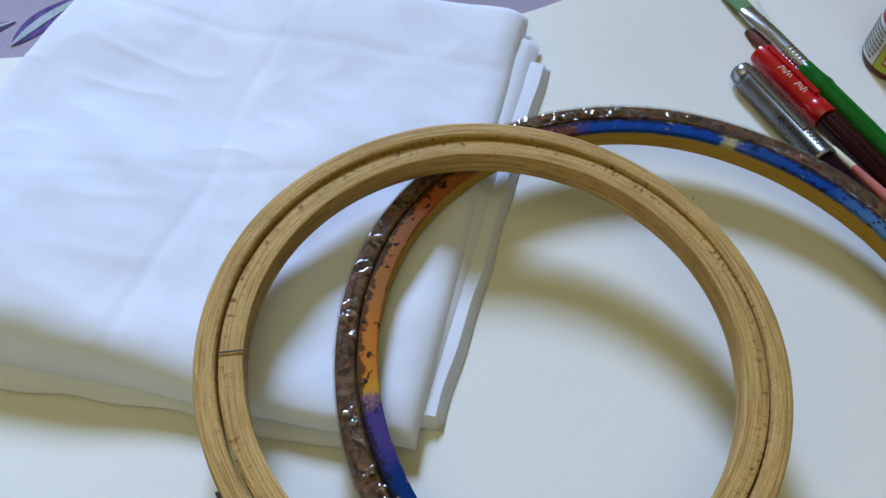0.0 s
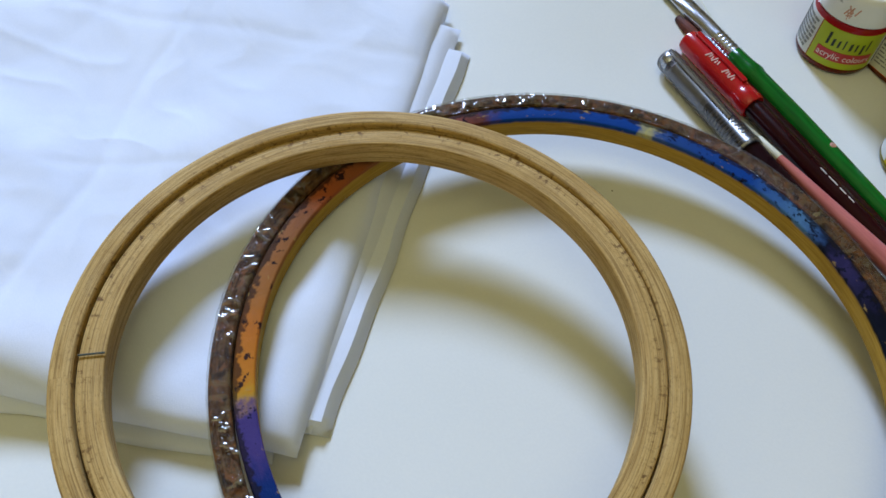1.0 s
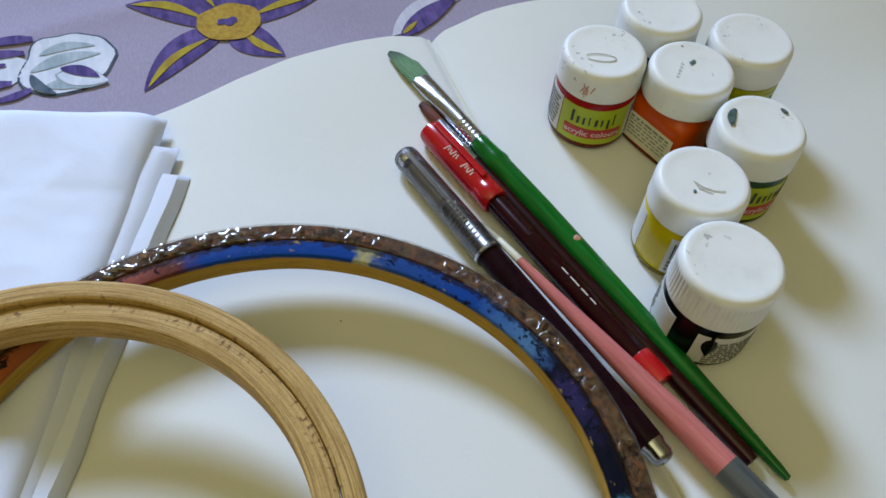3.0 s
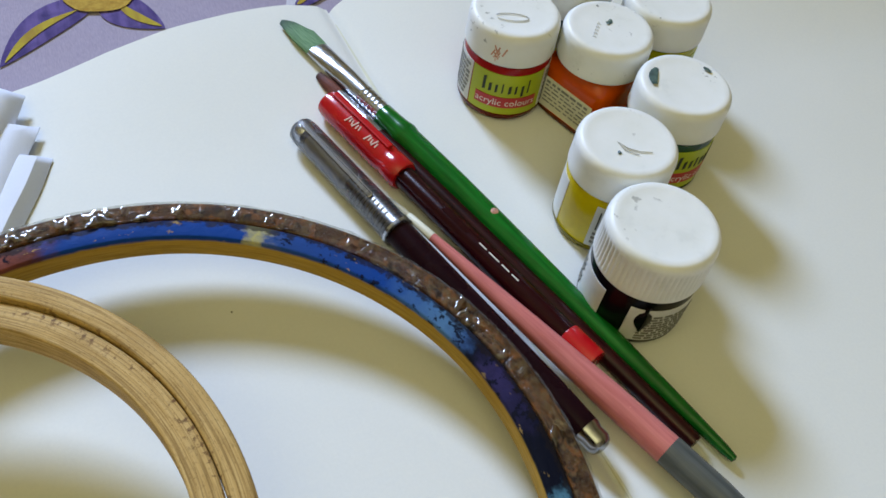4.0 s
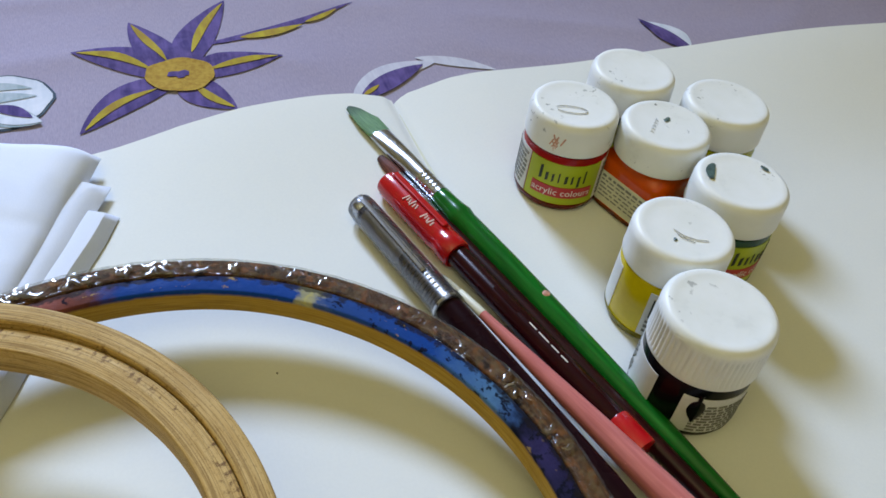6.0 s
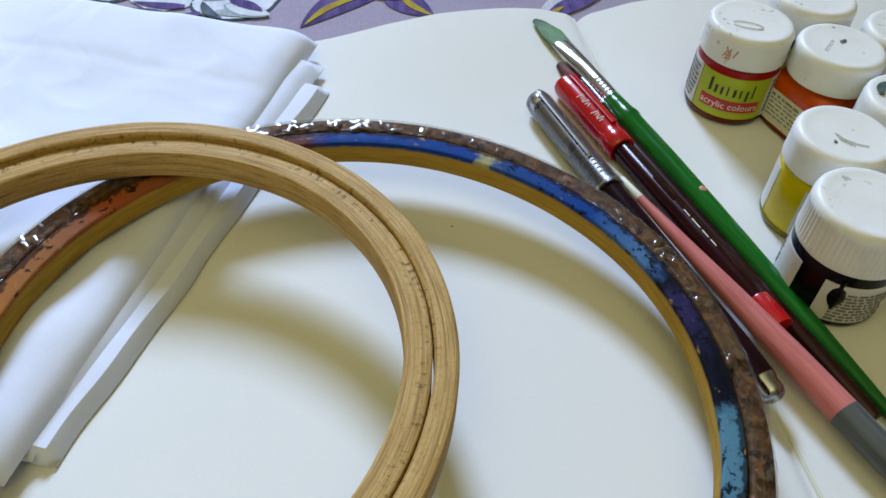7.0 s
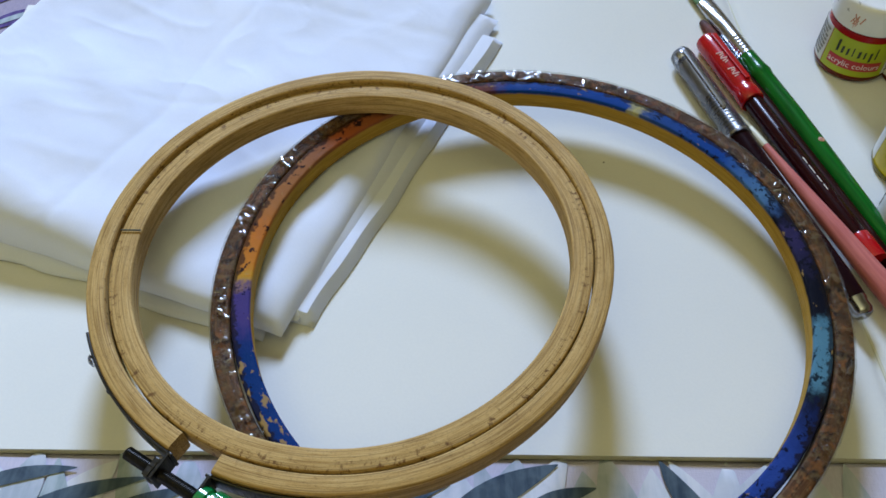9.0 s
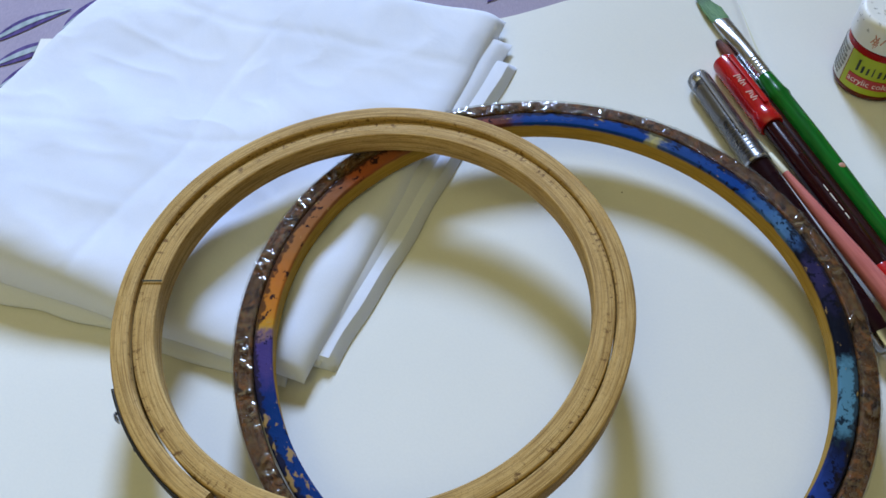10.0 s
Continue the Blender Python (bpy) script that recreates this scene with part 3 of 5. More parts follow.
def back_leaves():
    # a lobed pale leaf with a violet eye, feathered towards its stalk
    blot("printed_leaf_outline", PRINT_SLATE, (0.046, 0.2590), 0.0205, 0.0205, 0.10, 2, 0.0003, -0.75)
    blot("printed_leaf", PRINT_PALE, (0.046, 0.2590), 0.0194, 0.0194, 0.10, 2, 0.0006, -0.75)
    for b, t, w, bend in (((0.030, 0.256), (0.060, 0.262), 0.0070, 0.003), ((0.034, 0.266), (0.058, 0.268), 0.0050, 0.003), ((0.036, 0.246), (0.050, 0.242), 0.0060, 0.001), ((0.040, 0.252), (0.062, 0.242), 0.0130, 0.0)):
        blade("printed_leaf_vein", PRINT_SAGE, b, t, w, bend, 0.0009)
    blade("printed_leaf_vein", PRINT_PALE, (0.041, 0.2515), (0.062, 0.2425), 0.0100, 0.0, 0.0011)
    blade("printed_leaf_eye", PRINT_VIOLET, (0.0425, 0.2555), (0.0585, 0.2455), 0.0062, 0.0012, 0.0014)
    blade("printed_leaf_vein", PRINT_SLATE, (0.030, 0.254), (0.040, 0.2395), 0.0045, -0.002, 0.0012)
    blot("printed_leaf", PRINT_PALE, (0.014, 0.2600), 0.0170, 0.0120, 0.2, 9, 0.0003, -0.1)
    for b, t, w, bend in (((0.032, 0.2770), (0.002, 0.2750), 0.0055, -0.002), ((0.028, 0.2690), (0.000, 0.2660), 0.0045, -0.002), ((0.020, 0.2630), (-0.002, 0.2600), 0.0035, -0.001), ((0.022, 0.2510), (-0.002, 0.2550), 0.0050, 0.001), ((0.012, 0.2460), (-0.004, 0.2500), 0.0045, 0.001), ((0.030, 0.2450), (0.012, 0.2410), 0.0040, 0.001)):
        blade("printed_leaf_streak", PRINT_VIOLET, b, t, w, bend, 0.0007, belly=0.35, blunt=0.5)
    blot("printed_leaf_outline", PRINT_SLATE, (-0.014, 0.280), 0.0205, 0.0240, 0.2, 5, 0.0003, 0.3)
    blot("printed_leaf", PRINT_PALE, (-0.014, 0.280), 0.0190, 0.0225, 0.2, 5, 0.0006, 0.3)
    for b, t, w in (((-0.028, 0.260), (-0.004, 0.288), 0.006), ((-0.020, 0.258), (0.002, 0.280), 0.006), ((-0.032, 0.266), (-0.016, 0.300), 0.006)):
        blade("printed_leaf_vein", PRINT_VIOLET, b, t, w, 0.003, 0.0009)
    # a long stalk that leaves the flower, half yellow
    blade("printed_stem", PRINT_VIOLET, (0.128, 0.293), (0.212, 0.326), 0.0050, -0.0020, 0.0003)
    blade("printed_stem_light", PRINT_YELLOW, (0.150, 0.2995), (0.182, 0.3085), 0.0055, -0.0012, 0.0006)
    blade("printed_stem_light", PRINT_YELLOW, (0.184, 0.3105), (0.202, 0.3205), 0.0030, -0.0006, 0.0006)
    # beside the book's spine: a dark leaf on a pale one
    blade("printed_leaf", PRINT_HAZE, (0.192, 0.243), (0.240, 0.267), 0.0130, 0.0050, 0.0003)
    blade("printed_leaf", PRINT_HAZE, (0.230, 0.271), (0.268, 0.257), 0.0070, 0.0016, 0.0003)
    blade("printed_dark_leaf", PRINT_VIOLET, (0.195, 0.240), (0.232, 0.2645), 0.0105, 0.0012, 0.0008)
    blade("printed_stem_light", PRINT_YELLOW, (0.197, 0.2425), (0.206, 0.2495), 0.0022, 0.0, 0.0011)
    # far beyond the book
    blade("printed_leaf", PRINT_PALE, (0.384, 0.262), (0.372, 0.292), 0.0130, -0.0030, 0.0003)
    blade("printed_dark_leaf", PRINT_VIOLET, (0.384, 0.258), (0.3685, 0.2945), 0.0100, 0.0020, 0.0008)
    # beyond the cloth's far corner
    for b, t, w in (((-0.170, 0.170), (-0.135, 0.196), 0.012), ((-0.178, 0.186), (-0.142, 0.206), 0.010), ((-0.150, 0.215), (-0.118, 0.250), 0.012), ((-0.185, 0.205), (-0.150, 0.232), 0.010)):
        blade("printed_leaf", PRINT_VIOLET, b, t, w, 0.003, 0.0003)
        blade("printed_leaf_vein", PRINT_SAGE, b, t, w * 0.35, 0.003, 0.0006)


back_leaves()


def front_leaves():
    """Feathery grey leaves along the near side of the book."""
    rnd = random.Random(5)
    for i in range(34):
        x = -0.14 + i * 0.0113 + rnd.uniform(-0.004, 0.004)
        y = -0.0475 - rnd.uniform(0.0, 0.010)
        lean = rnd.uniform(-0.020, 0.022)
        long = rnd.uniform(0.022, 0.05)
        mat = rnd.choice([PRINT_MIST, PRINT_SAGE, PRINT_MIST, PRINT_PALE])
        blade("printed_leaf", mat, (x - lean, y - long), (x + lean * 0.4, y + 0.008), rnd.uniform(0.012, 0.020), rnd.uniform(-0.004, 0.004), 0.0003 + 0.00005 * (i % 4))
    for b, t, w in (((-0.082, -0.070), (-0.036, -0.053), 0.0060), ((-0.098, -0.060), (-0.060, -0.050), 0.005), ((-0.060, -0.075), (-0.020, -0.056), 0.006), ((0.058, -0.072), (0.100, -0.047), 0.0100), ((0.040, -0.066), (0.064, -0.054), 0.006),
                    ((0.084, -0.068), (0.112, -0.055), 0.006), ((0.152, -0.070), (0.134, -0.045), 0.0075), ((0.020, -0.082), (0.052, -0.064), 0.006), ((0.040, -0.060), (0.046, -0.047), 0.004), ((0.176, -0.075), (0.196, -0.058), 0.006)):
        blade("printed_dark_leaf", PRINT_SLATE, b, t, w, 0.002, 0.0008)


front_leaves()

# ---------------------------------------------------------------- the open sketchbook
BOOK_FRONT, BOOK_BACK, BOOK_LEFT, BOOK_RIGHT = -0.0440, 0.2310, -0.155, 0.595


def spine_x(y):
    return 0.2205 - 0.0595 * (y + 0.02)


def back_y(x):
    """The far edge of the upper leaf, which bows as the leaves arch."""
    knots = ((-0.20, 0.200), (0.05, 0.203), (0.089, 0.2130), (0.115, 0.2215), (0.139, 0.2270), (0.165, 0.2300), (0.188, 0.2312), (0.2052, 0.2288), (0.2150, 0.2345), (0.235, 0.2385), (0.262, 0.2392), (0.285, 0.2395), (0.36, 0.2440), (0.60, 0.2440))
    for (a, ya), (b, yb) in zip(knots, knots[1:]):
        if x <= b:
            return ya + (yb - ya) * smooth01((x - a) / (b - a)) if b - a > 0.06 else ya + (yb - ya) * (x - a) / (b - a)
    return knots[-1][1]


def page_z(x, y):
    """The upper leaf: flat in front, arched towards its far edge on both sides of the fold."""
    s = x - spine_x(y)
    back = smooth01((y - 0.14) / 0.11)
    if s < 0:
        arch = BULGE_L * back * smooth01((s + 0.135) / 0.085) * (1 - 0.35 * smooth01((s + 0.035) / 0.035))
    else:
        arch = BULGE_R * back * smooth01(s / 0.05) * (1 - 0.6 * smooth01((s - 0.07) / 0.10)) + 0.012 * back * smooth01((s - 0.06) / 0.2)
    dip = 0.0022 * math.exp(-(s / 0.0030) ** 2) + 0.0006 * math.exp(-(s / 0.012) ** 2)
    return arch - dip + 0.00035 * noise.noise(Vector((x * 13, y * 11, 5.0)))


BULGE_L, BULGE_R = 0.006, 0.006


def page_half(xa, xb, sign):
    """One half of the book as a thick block: its upper leaf, its sides and its underside."""
    nx, ny = 90, 60
    tv, tf, sv, sf = [], [], [], []
    for j in range(ny + 1):
        y0 = BOOK_FRONT + (BOOK_BACK - BOOK_FRONT) * j / ny
        a, b = xa(y0), xb(y0)
        for i in range(nx + 1):
            s = i / nx
            s = 1 - (1 - s) ** 1.7 if sign < 0 else s ** 1.7
            x = a + (b - a) * s
            y = BOOK_FRONT + (back_y(x) - BOOK_FRONT) * j / ny
            tv.append((x, y, page_z(x, y)))
    for j in range(ny):
        for i in range(nx):
            k = j * (nx + 1) + i
            tf.append((k, k + 1, k + nx + 2, k + nx + 1))
    rim = [i for i in range(nx + 1)] + [k * (nx + 1) + nx for k in range(1, ny + 1)] + [ny * (nx + 1) + i for i in range(nx - 1, -1, -1)] + [k * (nx + 1) for k in range(ny - 1, 0, -1)]
    n = len(rim)
    for r in rim:
        x, y, z = tv[r]
        sv.append((x, y, z - 0.0002))
    for r in rim:
        x, y, z = tv[r]
        sv.append((x, y, min(z - 0.0032, -0.0034)))
    for k in range(n):
        m = (k + 1) % n
        sf.append((k, m, n + m, n + k))
    sf.append(tuple(range(n, 2 * n)))
    return mesh_of("upper_leaf", tv, tf), mesh_of("page_block", sv, sf)


def sketchbook():
    t = thing("sketchbook", "open sketchbook with blank cream-white pages on the bedsheet", "sketchbook")
    for xa, xb, sg in ((lambda y: BOOK_LEFT, spine_x, -1), (spine_x, lambda y: BOOK_RIGHT, 1)):
        leaf, block = page_half(xa, xb, sg)
        b = part("page_block", block, PAGE_EDGE, t, "stack of cream page edges")
        part("page", leaf, PAPER, t, "blank white drawing page")
    part("cover", box_mesh("cover", BOOK_RIGHT - BOOK_LEFT + 0.006, 0.201 - BOOK_FRONT, 0.0012, 0.0004), COVER, t, "thin dark cover board",
         Matrix.Translation(((BOOK_RIGHT + BOOK_LEFT) / 2, (0.207 + BOOK_FRONT) / 2, -0.0042)))
    px, py = 0.1300, 0.0920
    part("pencil_dot", lathed("pencil_dot", [(0.0, 0.0002), (0.0003, 0.0001), (0.0004, -0.0002)], 10), GREY_INK, t, "tiny dark speck on the page", Matrix.Translation((px, py, page_z(px, py) + 0.0001)))
    # thin yellowish strip laid along the fold, painting its shadow line
    v, f = [], []
    for j in range(31):
        y = -0.040 + 0.262 * j / 30
        for k in (0, 1):
            x = spine_x(y) + 0.0005 + k * 0.0011
            v.append((x, y, page_z(x, y) + 0.00025))
    for j in range(30):
        f.append((2 * j, 2 * j + 1, 2 * j + 3, 2 * j + 2))
    part("fold_shade_strip", mesh_of("fold_shade_strip", v, f), PAGE_EDGE, t, "strip that paints the shade along the fold between the two pages")


sketchbook()

# ---------------------------------------------------------------- the folded cotton cloth
def cloth_layer(name, fl, fr, br, bl, z0, z1, r_front, r_right, r_back, seed, wave, parent, n=110, lift=0.0):
    """One folded layer: a soft pad whose rims roll down to z0."""
    fl, fr, br, bl = (Vector(p) for p in (fl, fr, br, bl))
    verts, faces = [], []

    def dense(s):
        return s + 0.12 * math.sin(2 * math.pi * s)

    lw, lh = (fr - fl).length, (br - fr).length
    for j in range(n + 1):
        v = min(1, max(0, dense(j / n)))
        for i in range(n + 1):
            u = min(1, max(0, dense(i / n)))
            p = (fl * (1 - u) + fr * u) * (1 - v) + (bl * (1 - u) + br * u) * v
            wob = Vector((noise.noise(Vector((v * 7, seed, 1))) * 0.0013 * u, noise.noise(Vector((u * 5, seed, 9))) * 0.0014 * (1 - v)))
            p = p + wob
            de = (u * lw, (1 - u) * lw, v * lh, (1 - v) * lh)

            def roll(d, r):
                q = min(1.0, d / r)
                return math.sqrt(max(0.0, 1 - (1 - q) ** 2))

            k = roll(de[0], 0.006) * roll(de[1], r_right) * roll(de[2], r_front) * roll(de[3], r_back)
            w = wave * (noise.noise(Vector((p.x * 17, p.y * 17, seed))) + 0.45 * noise.noise(Vector((p.x * 42 + p.y * 16, p.y * 34, seed + 3))))
            w += wave * 0.55 * abs(noise.noise(Vector((p.x * 24 - p.y * 8, p.y * 11 + p.x * 5, seed + 8))))
            if wave > 0.002:
                # pressed lines from earlier folding, and small rumples
                for d, deep in ((v - 0.80 - 0.02 * noise.noise(Vector((u * 4, 2, 3))), 0.0004), (u - 0.47 - 0.03 * noise.noise(Vector((v * 4, 5, 1))), 0.00035), (v - 0.42 - 0.25 * (u - 0.5), 0.00025), (u + 0.6 * v - 0.95, 0.0003)):
                    w -= deep * math.exp(-(d / 0.014) ** 2)
                ridge = 1 - 2.6 * abs(noise.noise(Vector((p.x * 30 + p.y * 22, p.y * 26 - p.x * 12, seed + 5))))
                w += 0.00045 * max(0.0, ridge) ** 2
            verts.append((p.x, p.y, z0 + (z1 - z0) * k + w * k + lift * k * smooth01((-0.045 - p.x) / 0.10)))
    for j in range(n):
        for i in range(n):
            a = j * (n + 1) + i
            faces.append((a, a + 1, a + n + 2, a + n + 1))
    rim = [i for i in range(n + 1)] + [k * (n + 1) + n for k in range(1, n + 1)] + [n * (n + 1) + i for i in range(n - 1, -1, -1)] + [k * (n + 1) for k in range(n - 1, 0, -1)]
    base = len(verts)
    verts += [(verts[r][0], verts[r][1], z0 - 0.0004) for r in rim]
    for k in range(len(rim)):
        m = (k + 1) % len(rim)
        faces.append((rim[k], rim[m], base + m, base + k))
    faces.append(tuple(range(base, base + len(rim))))
    return part(name, mesh_of(name, verts, faces), COTTON, parent)


def folded_cloth():
    t = thing("folded_cloth", "folded white cotton cloth lying on the sketchbook", "cloth")
    cloth_layer("bottom_fold", (-0.184, 0.0640), (0.0128, 0.0050), (0.0885, 0.1720), (-0.1010, 0.2420), 0.0009, 0.0052, 0.0030, 0.0050, 0.004, 11, 0.0004, t)
    cloth_layer("middle_fold", (-0.182, 0.0680), (0.0072, 0.0060), (0.0868, 0.1860), (-0.1040, 0.2460), 0.0035, 0.0080, 0.0060, 0.0095, 0.005, 23, 0.0006, t)
    cloth_layer("top_fold", (-0.180, 0.0650), (0.0025, -0.0020), (0.0842, 0.2010), (-0.1010, 0.2520), 0.0055, 0.0125, 0.0170, 0.0120, 0.007, 37, 0.0026, t, lift=0.012, n=150)
    # a loose hem that hangs from the near edge onto the page
    v, f, n = [], [], 60
    for i in range(n + 1):
        s = i / n
        x = -0.175 + 0.172 * s
        y = -0.326 * x + 0.001
        drop = 0.0035 * noise.noise(Vector((s * 7, 0.4, 0.2)))
        for k in range(5):
            q = k / 4
            v.append((x - 0.002 * q, y + 0.006 - (0.0085 + drop) * q, 0.0048 * (1 - q) ** 1.5 + 0.0011))
    for i in range(n):
        for k in range(4):
            a = i * 5 + k
            f.append((a, a + 1, a + 6, a + 5))
    me = mesh_of("hem", v, f)
    ob = part("hem", me, COTTON, t)
    so = ob.modifiers.new("thickness", "SOLIDIFY")
    so.thickness, so.offset = 0.0005, 0


folded_cloth()


# ---------------------------------------------------------------- the two embroidery hoops
def hoop_pose(centre, nx, ny):
    n = Vector((nx, ny, 1)).normalized()
    x = Vector((0, 1, 0)).cross(n).normalized()
    y = n.cross(x)
    return Matrix(((x.x, y.x, n.x, centre[0]), (x.y, y.y, n.y, centre[1]), (x.z, y.z, n.z, centre[2]), (0, 0, 0, 1)))


def wob(amount, seed):
    def f(a):
        return (amount * noise.noise(Vector((math.cos(a) * 2, math.sin(a) * 2, seed))), amount * 0.6 * noise.noise(Vector((math.cos(a) * 2.6, math.sin(a) * 2.6, seed + 4))))
    return f


def arc_box(name, r0, r1, z0, z1, a0, a1, bev=0.0003, segs=24):
    return lathed(name, rounded_profile(r0, r1, z0, z1, bev, 2), segs, arc=(a0, a1), ring=True)


def polar_at(r, deg, z, turn=0.0):
    a = radians(deg)
    return Matrix.Translation((r * math.cos(a), r * math.sin(a), z)) @ pose(0, 0, 0, 0, 0, deg + turn)


def small_hoop():
    """Bare beech: an inner ring, and a split outer ring that a screw draws together. z = 0 is the top of the outer ring."""
    t = thing("embroidery_hoop", "round bare beech embroidery hoop resting on another hoop", "embroidery hoop", "embroidery hoops", at=hoop_pose((0.0289, 0.0186, 0.0345), -0.0240, -0.0120) @ Matrix.Scale(0.993, 4))
    part("inner_ring", lathed("inner_ring", rounded_profile(0.0770, 0.0845, -0.0104, -0.0008, 0.0007), 160, ring=True, wobble=wob(0.00015, 2)), BEECH, t, "", pose(0.00015, 0.0002, -0.0003, -0.6, -0.25, 0))
    part("outer_ring", lathed("outer_ring", rounded_profile(0.0850, 0.0915, -0.0100, 0.0, 0.0010), 160, arc=(247.5, 247.5 + 350.0), ring=True, wobble=wob(0.0003, 7)), BEECH, t)
    # the inner ring's glued joint
    part("joint", box_mesh("joint", 0.0074, 0.0005, 0.0004, 0.0001), INK, t, "dark line of the glued joint", polar_at(0.0807, 175.0, -0.0009, 4))
    # the screw clamp
    part("clamp_strap", arc_box("clamp_strap", 0.0916, 0.0926, -0.0092, -0.0010, 203.0, 238.5), BLACK_METAL, t, "blackened steel strap")
    part("clamp_strap", arc_box("clamp_strap", 0.0916, 0.0925, -0.0088, -0.0014, 246.5, 272.0), BLACK_METAL, t, "blackened steel strap")
    for deg, r in ((238.0, 0.0962), (247.2, 0.0966)):
        part("clamp_lug", box_mesh("clamp_lug", 0.0095, 0.0011, 0.0084, 0.0003), BLACK_METAL, t, "bent steel lug", polar_at(r, deg, -0.0052, 4 if deg < 240 else -4))
    crumb, cf = lathe([(0.0, 0.0026), (0.0013, 0.0022), (0.0022, 0.0008), (0.0019, -0.0010), (0.0008, -0.0020)], 16)
    crumb = [(x * (1 + 0.5 * noise.noise(Vector((x * 900, y * 900, z * 900)))), y * 0.45, z * (1 + 0.4 * noise.noise(Vector((x * 700, 3.0, z * 700))))) for x, y, z in crumb]
    part("tape_scrap", mesh_of("tape_scrap", crumb, cf), CLEAR_CAP, t, "crumpled scrap of clear tape", polar_at(0.0934, 209.0, -0.0040, 90))
    for deg in (217.0, 262.0):
        part("rivet", lathed("rivet", [(0.0, 0.0007), (0.0008, 0.0005), (0.0012, 0.0), (0.0012, -0.0004)], 14), BLACK_METAL, t, "", polar_at(0.0925, deg, -0.005) @ pose(0, 0, 0, 0, 90, 0))
    c = Vector((0.0978 * math.cos(radians(242.6)), 0.0978 * math.sin(radians(242.6)), -0.0052))
    d = Vector((-math.sin(radians(242.6)), math.cos(radians(242.6)), 0.0))
    d = (d + Vector((0.0, -0.06, 0.0))).normalized()
    prof, z = [(0.0, -0.021)], -0.021
    while z < 0.016:
        prof += [(0.00185, z), (0.00215, z + 0.0003), (0.00185, z + 0.0006)]
        z += 0.0007
    prof.append((0.0, z))
    part("screw", lathed("screw", prof, 18), BLACK_METAL, t, "black threaded screw", rod_pose(c, c + d))
    knob = part("knob", lathed("knob", [(0.0, 0.0), (0.0042, 0.0), (0.0047, 0.0004), (0.0047, 0.0030), (0.0040, 0.0036), (0.0040, 0.0042), (0.0050, 0.0048), (0.0050, 0.0118), (0.0045, 0.0124), (0.0, 0.0126)], 28), GREEN_NUT, t,
                "green lacquered screw nut", rod_pose(c + d * 0.0074, c + d * 0.1))
    for k in range(14):
        part("knurl", box_mesh("knurl", 0.0007, 0.0009, 0.0062, 0.0002), GREEN_NUT, knob, "", pose(0, 0, 0, 0, 0, k * 360 / 14) @ Matrix.Translation((0.0050, 0, 0.0083)))
    part("square_nut", box_mesh("square_nut", 0.0066, 0.0066, 0.0022, 0.0005), BLACK_METAL, t, "black square nut", rod_pose(c - d * 0.0100, c))
    return t


